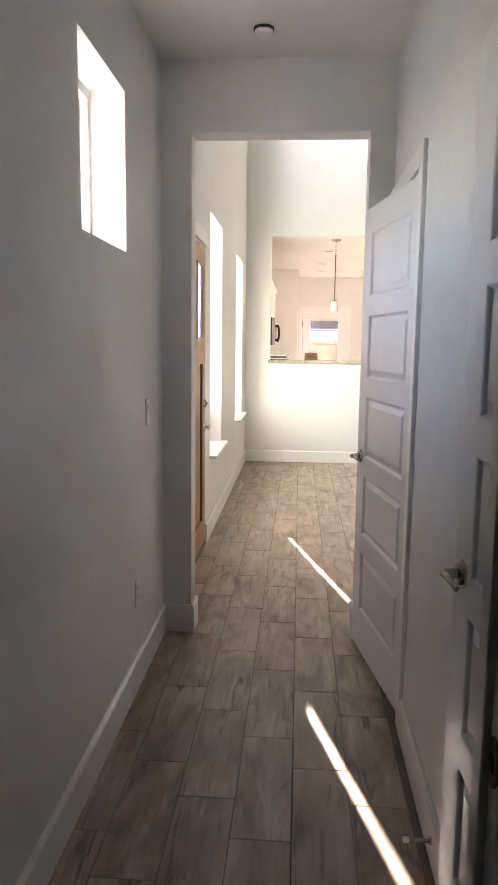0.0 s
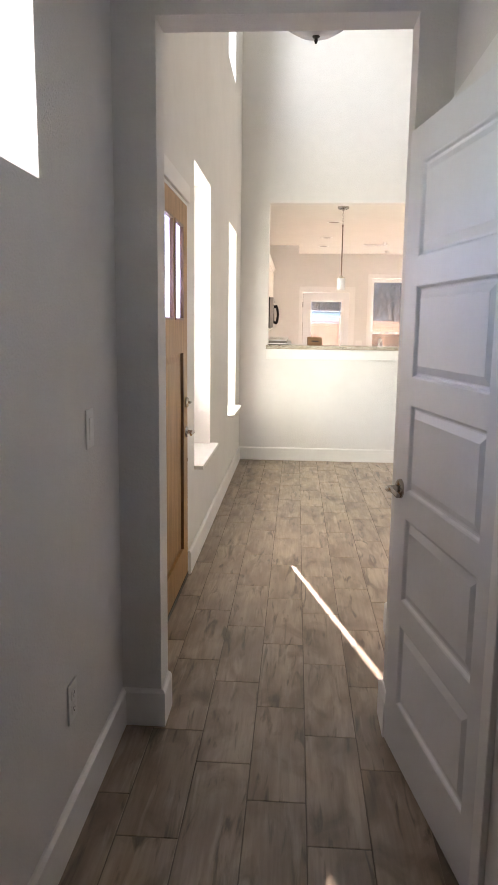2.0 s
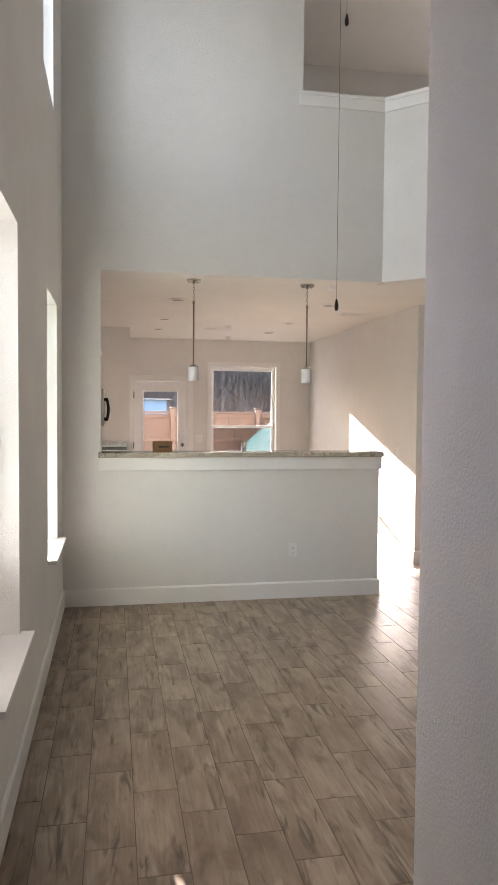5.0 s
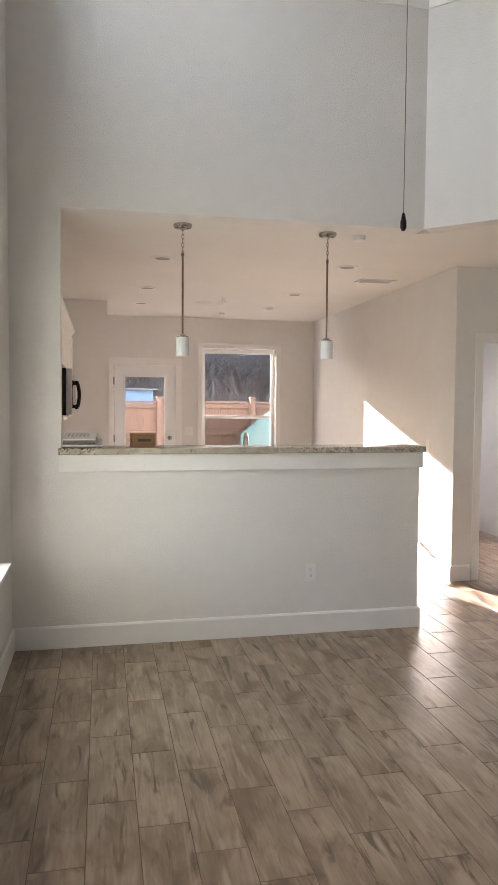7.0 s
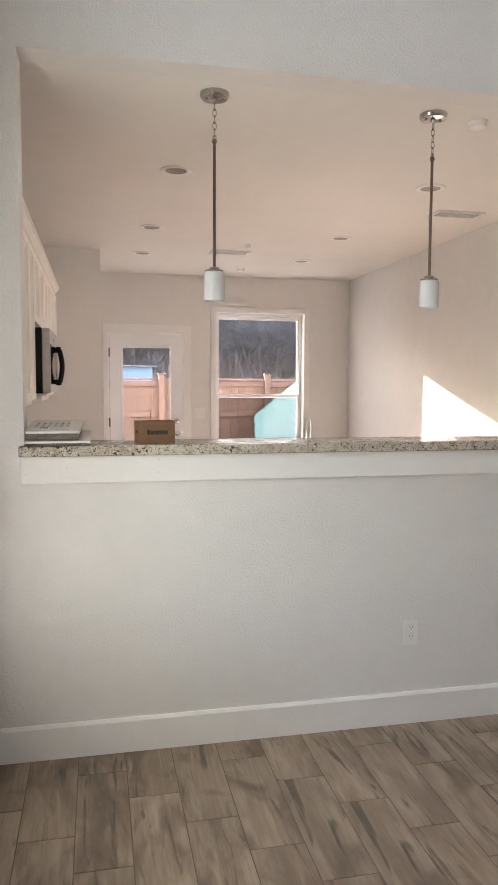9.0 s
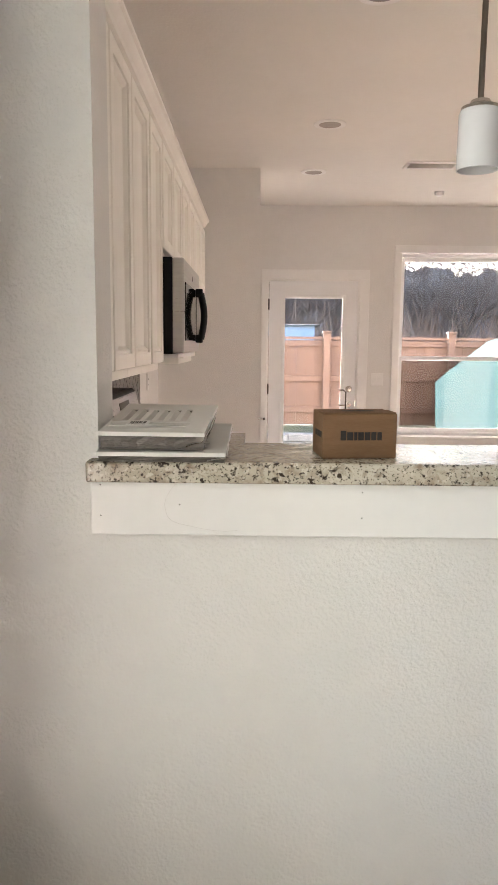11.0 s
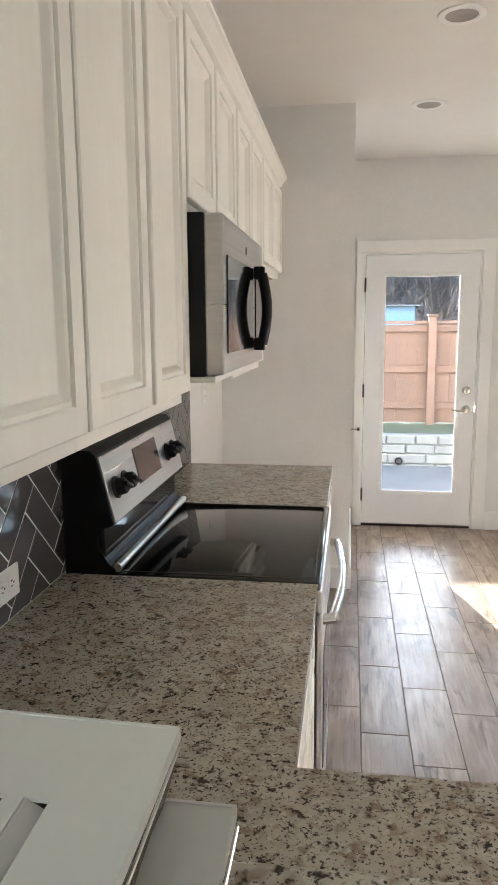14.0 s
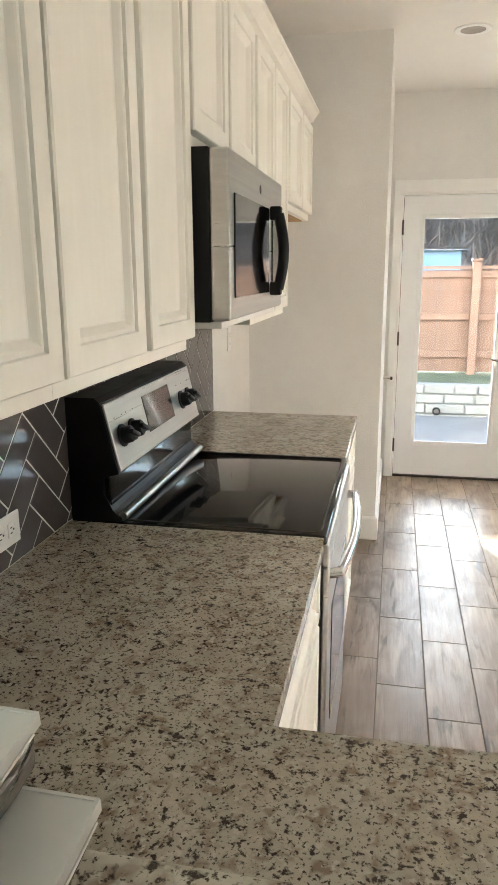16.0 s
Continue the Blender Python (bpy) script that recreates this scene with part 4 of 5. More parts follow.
ZC0, ZC1 = 1.362, 2.295
wall_unit(8.80, 9.536, ZC0, ZC1, [(8.885, 9.207), (9.222, 9.530)], "cream painted wall cabinet with framed doors")
wall_unit(9.536, 10.222, ZC0, ZC1, [(9.543, 9.880), (9.911, 10.216)], "cream painted wall cabinet with framed doors")
wall_unit(10.222, 10.988, 1.822, ZC1, [(10.245, 10.590), (10.622, 10.965)], "short cream painted wall cabinet over the microwave")
wall_unit(10.988, 11.70, ZC0, ZC1, [(11.012, 11.335), (11.358, 11.680)], "cream painted wall cabinet with framed doors")
wall_unit(11.70, 12.56, 1.80, ZC1, [(11.73, 12.12), (12.15, 12.53)], "short cream painted wall cabinet over the refrigerator gap", True)
bm = bmesh.new()
prof = [(-0.272, 2.288), (-0.250, 2.295), (-0.246, 2.305), (-0.228, 2.330), (-0.220, 2.334), (-0.220, 2.346), (-0.272, 2.346)]
for ya, yb in ((8.80, 11.43), (11.432, 12.566)):
    lo = [bm.verts.new((x, ya, z)) for x, z in prof]
    hi = [bm.verts.new((x, yb, z)) for x, z in prof]
    for k in range(len(prof)):
        j = (k + 1) % len(prof)
        bm.faces.new((lo[k], lo[j], hi[j], hi[k]))
    bm.faces.new(lo[::-1])
    bm.faces.new(hi)
bmesh.ops.recalc_face_normals(bm, faces=bm.faces[:])
structure("trim_cabinet_crown", bm, CABINET, "cream painted crown moulding on the wall cabinets")

# ---- stove ----
SY0, SY1 = 10.206, 10.964
stove = empty("stove", -0.25, (SY0 + SY1) / 2, 0, "stainless steel electric stove with a black glass cooktop", "stove")
part("body", box(XK + 0.01, 0.062, SY0, SY1, 0.02, 0.895, bevel=0.004), BLACK, stove, "black enamelled side panels")
bm = box(-0.50, 0.075, SY0 - 0.002, SY1 + 0.002, 0.893, 0.917, bevel=0.008, seg=3)
cook = part("cooktop", bm, BLACKGLASS, stove, "glossy black glass cooktop", True)
bm = bmesh.new()
ring = [(x, y) for cx, cy, a0 in ((0.035, SY1 - 0.045, 0), (-0.44, SY1 - 0.045, 90), (-0.44, SY0 + 0.045, 180), (0.035, SY0 + 0.045, 270)) for x, y in [(cx + 0.022 * math.cos(radians(a0 + k * 18)), cy + 0.022 * math.sin(radians(a0 + k * 18))) for k in range(6)]]
tube([(x, y, 0.9172) for x, y in ring], 0.0022, 6, bm, closed=True)
part("cooktop_rim", bm, DARKMETAL, cook)
# slanted control panel
prof = [(-0.59, 0.90), (-0.455, 0.90), (-0.455, 0.925), (-0.475, 0.945), (-0.500, 0.99), (-0.500, 1.03), (-0.455, 1.045), (-0.497, 1.225), (-0.512, 1.238), (-0.59, 1.238)]
swap = Matrix(((1, 0, 0, 0), (0, 0, 1, 0), (0, 1, 0, 0), (0, 0, 0, 1)))
part("backguard", prism(prof, SY0 + 0.004, SY1 - 0.004, m=swap), BLACK, stove, "black control panel housing")
SLOPE = Matrix.Translation((-0.4555, SY0, 1.045)) @ pose(0, 0, 0, 0, -math.degrees(math.atan2(0.042, 0.18)), 0)


def on_panel(u0, u1, v0, v1, t, bevel=0.002):
    return box(0.0, t, u0, u1, v0, v1, bevel=bevel, m=SLOPE)


panel = part("control_panel", on_panel(0.012, 0.746, 0.004, 0.180, 0.006), STEEL, stove, "brushed stainless steel control panel")
part("lower_trim", box(-0.497, -0.482, SY0 + 0.01, SY1 - 0.01, 0.925, 1.035, bevel=0.003), BLACKGLASS, stove, "glossy black strip under the control panel")
part("vent_rail", tube([(-0.452, SY0 + 0.01, 0.93), (-0.452, SY1 - 0.01, 0.93)], 0.012, 10), STEEL, stove, smooth=True)
part("display", on_panel(0.265, 0.50, 0.05, 0.155, 0.008), BLACKGLASS, panel, "black clock display")
for u in (0.075, 0.150, 0.600, 0.675):
    kb = lathe([(0, 0), (0.030, 0), (0.030, 0.004), (0.024, 0.006), (0.022, 0.026), (0.018, 0.030), (0, 0.031)], SLOPE @ pose(0.006, u, 0.085, 0, 90, 0), 24)
    box(-0.024, 0.024, -0.006, 0.006, 0.026, 0.042, bm=kb, bevel=0.003, m=SLOPE @ pose(0.006, u, 0.085, 0, 90, 0) @ pose(0, 0, 0, 0, 0, 65))
    part("knob", kb, BLACK, stove, "black control knob", True)
for u in (0.05, 0.10, 0.13, 0.18, 0.58, 0.63, 0.70):
    part("mark", on_panel(u, u + 0.003, 0.135, 0.138, 0.0068, 0), GAP, panel)
part("oven_door", box(0.063, 0.080, SY0 + 0.006, SY1 - 0.006, 0.235, 0.83, bevel=0.006), STEEL, stove, "stainless steel oven door")
part("oven_window", box(0.079, 0.0825, SY0 + 0.12, SY1 - 0.12, 0.33, 0.68, bevel=0.002), BLACKGLASS, stove, "black glass oven window")
part("front_trim", box(0.063, 0.080, SY0 + 0.004, SY1 - 0.004, 0.835, 0.892, bevel=0.005), STEEL, stove)
part("drawer", box(0.063, 0.078, SY0 + 0.006, SY1 - 0.006, 0.05, 0.225, bevel=0.006), STEEL, stove, "stainless steel storage drawer")
hp = [(0.078, SY0 + 0.05, 0.80), (0.108, SY0 + 0.055, 0.803)] + [(0.106 + 0.022 * math.sin(math.pi * k / 12), SY0 + 0.06 + (SY1 - SY0 - 0.12) * k / 12, 0.803) for k in range(13)] + [(0.108, SY1 - 0.055, 0.803), (0.078, SY1 - 0.05, 0.80)]
part("oven_handle", tube(hp, 0.0135, 12), CHROME, stove, "bowed polished steel handle", True)

# ---- microwave ----
MZ0, MZ1 = 1.425, 1.815
mw = empty("microwave", -0.4, 10.605, MZ0, "stainless steel over-the-range microwave with black handle", "microwave")
part("body", box(XK, -0.212, 10.227, 10.984, MZ0, MZ1, bevel=0.003), BLACK, mw, "black case")
bm = box(-0.211, -0.165, 10.229, 10.982, MZ0 + 0.004, MZ1 - 0.002, bevel=0.006, seg=2)
face = part("door", bm, STEEL, mw, "brushed stainless steel door")
part("glass", box(-0.166, -0.161, 10.275, 10.735, MZ0 + 0.055, MZ1 - 0.095, bevel=0.002), BLACKGLASS, face, "dark glass window")
part("control_strip", box(-0.166, -0.161, 10.79, 10.976, MZ0 + 0.055, MZ1 - 0.115, bevel=0.002), BLACKGLASS, mw, "black touch control strip")
hp = [(-0.161, 10.745, MZ0 + 0.065), (-0.135, 10.747, MZ0 + 0.065)] + [(-0.137 + 0.016 * math.sin(math.pi * k / 10), 10.75, MZ0 + 0.065 + 0.215 * k / 10) for k in range(11)] + [(-0.135, 10.747, MZ0 + 0.28), (-0.161, 10.745, MZ0 + 0.28)]
bm = tube(hp[2:-2], 0.0165, 12)
for z in (MZ0 + 0.046, MZ0 + 0.262):
    box(-0.162, -0.127, 10.734, 10.766, z, z + 0.040, bm=bm, bevel=0.006)
part("handle", bm, BLACK, mw, "black bowed handle", True)
part("badge", lathe([(0, 0), (0.012, 0), (0.012, 0.0015), (0.0095, 0.002), (0, 0.002)], pose(-0.1655, 10.61, MZ1 - 0.055, 0, 90, 0), 20), DARKMETAL, face, "small oval maker badge")
part("base_plate", box(XK + 0.02, -0.19, 10.245, 10.97, MZ0 - 0.016, MZ0, bevel=0.002), WHITEPLASTIC, mw, "pale grey underside with vents")


# ---- pendants and ceiling fittings ----
def pendant(x, y):
    pl = empty("pendant_lamp", x, y, Z_KIT, "brushed nickel pendant lamp with a white opal glass shade", "lamp", "pendants over the bar")
    part("canopy", lathe([(0, 0), (0.062, 0), (0.062, -0.012), (0.055, -0.022), (0.014, -0.026), (0.010, -0.04), (0, -0.04)], pose(x, y, Z_KIT), 28), NICKEL, pl, smooth=True)
    for dx in (-0.035, 0.035):
        part("screw", lathe([(0, -0.02), (0.005, -0.022), (0.005, -0.03), (0, -0.032)], pose(x + dx, y, Z_KIT), 8), NICKEL, pl, smooth=True)
    z = Z_KIT - 0.036
    for k in range(6):
        pts = []
        for i in range(16):
            a = 2 * math.pi * i / 16
            u, v = 0.0075 * math.cos(a), 0.017 * math.sin(a)
            pts.append((x + (u if k % 2 else 0), y + (0 if k % 2 else u), z - 0.017 - k * 0.027 + v))
        part("chain_link", tube(pts, 0.0022, 6, closed=True), NICKEL, pl, smooth=True)
    z1 = z - 0.17
    part("stem", lathe([(0, 1.985), (0.0065, 1.985), (0.0065, z1), (0.011, z1 + 0.004), (0.011, z1 + 0.012), (0.004, z1 + 0.022), (0, z1 + 0.022)], pose(x, y, 0), 12), STEM, pl, smooth=True)
    part("cap", lathe([(0, 1.988), (0.020, 1.988), (0.024, 1.980), (0.040, 1.974), (0.040, 1.968), (0, 1.968)], pose(x, y, 0), 24), NICKEL, pl, smooth=True)
    part("shade", lathe([(0.020, 1.969), (0.041, 1.967), (0.044, 1.960), (0.0445, 1.845), (0.0415, 1.845), (0.041, 1.955), (0.020, 1.962)], pose(x, y, 0), 32), OPAL, pl, "white opal glass cylinder shade", True)
    part("bulb", lathe([(0, 1.87), (0.018, 1.875), (0.026, 1.90), (0.016, 1.94), (0.013, 1.962), (0, 1.962)], pose(x, y, 0), 16), OPAL, pl, "unlit white bulb", True)
    return pl


lamp_a = pendant(0.607, 8.905)
copy_thing(lamp_a, pose(1.613, 8.915, Z_KIT))


def downlight(x, y):
    dl = empty("recessed_light", x, y, Z_KIT, "unlit recessed ceiling light with a white trim ring", "recessed light", "recessed ceiling lights")
    part("trim_ring", lathe([(0.062, -0.001), (0.092, -0.001), (0.090, -0.006), (0.070, -0.010), (0.062, -0.006)], pose(x, y, Z_KIT), 32), WHITEPLASTIC, dl, smooth=True)
    part("reflector", lathe([(0.062, -0.006), (0.050, -0.0025), (0, -0.002)], pose(x, y, Z_KIT), 32), LENS, dl, "dull grey lens", True)
    return dl


dl = downlight(0.565, 10.013)
for x, y in ((0.537, 11.53), (0.533, 12.656), (2.113, 11.585), (2.108, 12.728), (2.15, 10.021)):
    copy_thing(dl, pose(x, y, Z_KIT))


def ceiling_vent(x, y):
    cv = empty("ceiling_vent", x, y, Z_KIT, "white metal ceiling air vent with slats", "vent", "ceiling vents")
    bm = bmesh.new()
    for p in ((-0.18, 0.18, -0.09, -0.065), (-0.18, 0.18, 0.065, 0.09), (-0.18, -0.155, -0.065, 0.065), (0.155, 0.18, -0.065, 0.065)):
        box(x + p[0], x + p[1], y + p[2], y + p[3], Z_KIT - 0.012, Z_KIT - 0.001, bm=bm, bevel=0.002, seg=1)
    part("frame", bm, WHITEPLASTIC, cv)
    # flat near-black sheet paints the shade between the slats, no duct is built
    part("backing", box(x - 0.155, x + 0.155, y - 0.065, y + 0.065, Z_KIT - 0.003, Z_KIT - 0.001), GAP, cv, "dark sheet for the shade behind the slats")
    for k in range(6):
        part("slat", box(-0.155, 0.155, -0.009, 0.009, -0.001, 0.001, m=pose(x, y - 0.054 + k * 0.0215, Z_KIT - 0.008, 35, 0, 0)), WHITEPLASTIC, cv)
    return cv


cv = ceiling_vent(1.329, 12.43)
copy_thing(cv, pose(2.64, 10.60, Z_KIT))
for x, y, r, z in ((1.857, 8.95, 0.045, Z_KIT), (1.61, 13.31, 0.04, Z_KIT), (1.42, 12.05, 0.025, Z_KIT), (0.02, 3.10, 0.042, Z_HALL)):
    sd = empty("smoke_detector", x, y, z, "round white plastic smoke detector on the ceiling", "smoke detector")
    part("base", lathe([(0, -0.001), (r, -0.001), (r, -0.010), (r * 0.92, -0.012)], pose(x, y, z), 28), DARKMETAL if z == Z_HALL else WHITEPLASTIC, sd, smooth=True)
    part("cover", lathe([(r * 0.9, -0.010), (r * 0.85, -0.028), (r * 0.6, -0.034), (0, -0.035)], pose(x, y, z), 28), WHITEPLASTIC, sd, smooth=True)

# foyer dome light
dm = empty("dome_light", 0.19, 4.08, Z_HALL, "flush ceiling light with a frosted white glass bowl", "lamp")
part("base", lathe([(0, 0), (0.165, 0), (0.165, -0.02), (0.15, -0.028), (0, -0.028)], pose(0.19, 4.08, Z_HALL), 36), NICKEL, dm, smooth=True)
part("bowl", lathe([(0.155, -0.028), (0.15, -0.055), (0.12, -0.095), (0.075, -0.122), (0.02, -0.133), (0, -0.134)], pose(0.19, 4.08, Z_HALL), 36), OPAL, dm, "frosted white glass bowl", True)
part("finial", lathe([(0, -0.128), (0.016, -0.131), (0.014, -0.138), (0.006, -0.142), (0.008, -0.150), (0.004, -0.160), (0, -0.161)], pose(0.19, 4.08, Z_HALL), 14), DARKMETAL, dm, "dark metal finial", True)

# ceiling fan over the great room, with two pull chains
FX, FY, FZ = 1.122, 6.54, 4.55
fan = empty("ceiling_fan", FX, FY, FZ, "brushed nickel ceiling fan at rest with two pull chains", "fan")
part("downrod", lathe([(0, Z_TOP), (0.07, Z_TOP - 0.001), (0.06, Z_TOP - 0.06), (0.014, Z_TOP - 0.07), (0.014, FZ + 0.1), (0, FZ + 0.1)], pose(FX, FY, 0), 20), NICKEL, fan, smooth=True)
part("motor", lathe([(0, 0.11), (0.05, 0.10), (0.12, 0.07), (0.135, 0.0), (0.11, -0.05), (0.06, -0.07), (0.055, -0.12), (0, -0.125)], pose(FX, FY, FZ), 32), NICKEL, fan, smooth=True)
for k in range(5):
    mm = pose(FX, FY, FZ, 0, 0, 72 * k + 20)
    bl = part("blade", box(0.18, 0.66, -0.065, 0.065, -0.004, 0.004, bevel=0.003, m=mm @ pose(0, 0, 0, 12, 0, 0)), TRIM, fan, "white fan blade")
    part("blade_arm", box(0.10, 0.24, -0.018, 0.018, -0.014, -0.006, bevel=0.002, m=mm), NICKEL, bl)
for dx, zend in ((0.0, 2.14), (0.035, 3.65)):
    chain = part("pull_chain", tube([(FX + dx, FY, FZ - 0.12), (FX + dx, FY, zend + 0.06)], 0.0016, 6), NICKEL, fan, "fine metal pull chain")
    part("pull", lathe([(0, zend + 0.065), (0.005, zend + 0.06), (0.011, zend + 0.03), (0.011, zend + 0.012), (0.006, zend), (0, zend)], pose(FX + dx, FY, 0), 12), BLACK, chain, "small dark wooden pull", True)


# ---- outlets and switches ----
def plate(name, m, kind, label, w=0.072, h=0.116):
    """Local z away from the wall, y up."""
    pl = new(name)
    pl.matrix_basis = m
    ROOT[pl] = m.copy()
    tagged(pl, label, "socket" if kind == "outlet" else "switch")
    part("cover", box(-w / 2, w / 2, -h / 2, h / 2, 0.0005, 0.006, bevel=0.0025, m=m), WHITEPLASTIC, pl)
    if kind == "outlet":
        for s in (-1, 1):
            r = part("receptacle", box(-0.017, 0.017, s * 0.021 - 0.014, s * 0.021 + 0.014, 0.004, 0.008, bevel=0.003, m=m), WHITEPLASTIC, pl)
            for dx in (-0.006, 0.006):
                part("slot", box(dx - 0.0012, dx + 0.0012, s * 0.021 - 0.001, s * 0.021 + 0.007, 0.0078, 0.0084, m=m), GAP, r)
            part("ground_hole", lathe([(0, 0), (0.0025, 0), (0.0025, 0.0006), (0, 0.0006)], m @ pose(0, s * 0.021 - 0.007, 0.0078), 10), GAP, r)
    else:
        n = 2 if w > 0.1 else 1
        for k in range(n):
            dx = (k - (n - 1) / 2) * 0.046
            part("rocker", box(dx - 0.016, dx + 0.016, -0.033, 0.033, 0.004, 0.0085, bevel=0.002, m=m @ pose(0, 0, 0, 3, 0, 0)), WHITEPLASTIC, pl)
    return pl


plate("light_switch", pose(XL, 3.06, 1.148, 90, 0, 90), "switch", "white rocker light switch on a painted wall")
plate("wall_outlet", pose(XL, 2.83, 0.41, 90, 0, 90), "outlet", "white double wall socket above the skirting board")
plate("wall_outlet", pose(1.437, Y_BAR, 0.41, 90, 0, 0), "outlet", "white double wall socket on the bar wall")
plate("light_switch", pose(1.255, Y_BACK, 1.15, 90, 0, 0), "switch", "white double light switch beside the back door", w=0.116)
plate("wall_outlet", pose(XK + 0.010, 9.885, 1.0, 90, 0, 90) @ pose(0, 0, 0, 0, 0, 90), "outlet", "white double socket on dark backsplash tile")
plate("wall_outlet", pose(XK, 12.05, 1.21, 90, 0, 90), "outlet", "white double wall socket in the refrigerator gap")
plate("light_switch", pose(X_RIGHT, 10.25, 1.15, 90, 0, -90), "switch", "white rocker light switch on a sunlit wall")
plate("light_switch", pose(XR, 4.05, 0.42, 90, 0, -90), "outlet", "white double wall socket near the foyer corner")


# ---- things on the bar ----
FILM = material("film_wrapped_packing", (0.14, 0.125, 0.11), 0.2, var=0.45, scale=18, bump=1.0, bump_scale=30, stretch=(1, 1, 3))
PLATE = material("enamelled_sheet_metal", (0.66, 0.65, 0.62), 0.32, var=0.05, scale=7, bump=0.05, bump_scale=18)
SLAT = material("grey_shadow_metal", (0.56, 0.545, 0.515), 0.4, var=0.08, scale=14)
FLAT = Matrix(((1, 0, 0, 0), (0, 0, 1, 0), (0, 1, 0, 0), (0, 0, 0, 1)))


def vent_panel(m, w, d, h, label, slots, prop):
    """A sheet-metal air grille cover lying on its back: rim turned down, slots with slanted blades, film round the edge."""
    vp = new("air_grille")
    vp.matrix_basis = m
    ROOT[vp] = m.copy()
    tagged(vp, label, "grille")
    bm = wall_mesh("y", h - 0.0025, h, 0, w, 0, d, slots)
    bm.transform(FLAT)
    bmesh.ops.recalc_face_normals(bm, faces=bm.faces[:])
    for p in ((0, w, -0.002, 0.0), (0, w, d, d + 0.002), (-0.002, 0.0, -0.002, d + 0.002), (w, w + 0.002, -0.002, d + 0.002)):
        part("rim", box(p[0], p[1], p[2], p[3], h - 0.007, h + 0.0008, m=m), PLATE, vp)
    bm.transform(m)
    part("face", bm, PLATE, vp)
    for x0, x1, y0, y1 in slots:
        if y1 - y0 > x1 - x0:
            bm = prism([(x0, h - 0.001), (x0 + 0.002, h - 0.001), (x1, h - 0.008), (x1, h - 0.010)], y0, y1)
            bm.transform(FLAT)
        else:
            bm = prism([(y1, h - 0.001), (y1 - 0.002, h - 0.001), (y0, h - 0.008), (y0, h - 0.010)], x0, x1)
            bm.transform(Matrix(((0, 0, 1, 0), (1, 0, 0, 0), (0, 1, 0, 0), (0, 0, 0, 1))))
        bmesh.ops.recalc_face_normals(bm, faces=bm.faces[:])
        bm.transform(m)
        part("louvre", bm, SLAT, vp)
    rnd = random.Random(int(w * 1e4))
    tmp = bmesh.new()
    loop = [(u, 0.003) for u in [w * k / 14 for k in range(15)]] + [(w - 0.002, d * k / 14) for k in range(1, 15)] + [(w * (1 - k / 6), d - 0.003) for k in range(1, 7)] + [(0.003, d * (1 - k / 6)) for k in range(1, 6)]
    rings = []
    for f in (0.0, 0.2, 0.5, 0.8, 1.0):
        rings.append([tmp.verts.new((min(max(x + rnd.uniform(-0.0025, 0.001), 0.001), w + 0.001), y + rnd.uniform(-0.0025, 0.0025) * (0 < f < 1), f * (h - 0.006))) for x, y in loop])
    for a, b in zip(rings, rings[1:]):
        for k in range(len(loop)):
            tmp.faces.new((a[k], a[(k + 1) % len(loop)], b[(k + 1) % len(loop)], b[k]))
    tmp.faces.new(rings[0][::-1])
    tmp.faces.new(rings[-1])
    tmp.transform(m)
    if prop:
        part("damper_box", box(0.03, w - 0.03, d * 0.55, d * 0.93, -prop * 0.72, 0.004, m=m), SLAT, vp, "grey damper box on the back of the grille")
    part("packing", tmp, FILM, vp, "crumpled clear film and grey packing under the edge")
    pts = [(w * k / 24, -0.002 + rnd.uniform(-0.0005, 0.0005), 0.0025 + rnd.uniform(-0.0004, 0.0006)) for k in range(25)]
    bm = tube(pts, 0.0014, 6)
    bm.transform(m)
    part("film_edge", bm, FILM, vp, "crumpled dark film edge")
    pts = [(w + 0.002, -0.003, h - 0.01), (w - 0.004, -0.005, h * 0.5), (w - 0.02, -0.005, h * 0.42), (w - 0.032, -0.004, h * 0.25)]
    bm = tube(pts, 0.0011, 5)
    pts = [(w + 0.004, 0.01, h - 0.008), (w + 0.003, d * 0.4, h * 0.6), (w + 0.004, d * 0.97, h - 0.004)]
    tube(pts, 0.0009, 5, bm=bm)
    bm.transform(m)
    part("film_fold", bm, CHROME, vp, "glinting fold of clear film")
    return vp


def slot_rows(w, right):
    rows = [(0.004, right + 0.004, 0.070, 0.088), (0.004, right, 0.038, 0.054)]
    x = right - 0.006
    while x > 0.02:
        rows.append((x - 0.0135, x, 0.104, 0.212))
        x -= 0.0235
    return rows


vent_panel(pose(-0.160, 8.605, 1.2495, 5.3, 0, -0.6), 0.237, 0.270, 0.0185, "white sheet-metal air grille wrapped in film on the bar", slot_rows(0.237, 0.200), 0.021)
g2 = vent_panel(pose(-0.158, 8.617, 1.2715, 6.2, 0, -2.2), 0.196, 0.270, 0.0335, "white sheet-metal air grille stacked on another, with barcode sticker", slot_rows(0.196, 0.156), 0.0)
st = part("sticker", box(0.036, 0.080, 0.060, 0.096, 0.0337, 0.0342, m=ROOT[g2]), material("paper_label", (0.78, 0.77, 0.75), 0.6, var=0.03), g2, "white paper barcode sticker")
for k in range(13):
    part("bar", box(0.042 + k * 0.0025, 0.0429 + k * 0.0025 + 0.0006 * (k % 3), 0.073, 0.091, 0.0342, 0.0344, m=ROOT[g2]), INK, st)
part("bar", box(0.042, 0.074, 0.065, 0.0685, 0.0342, 0.0344, m=ROOT[g2]), INK, st)

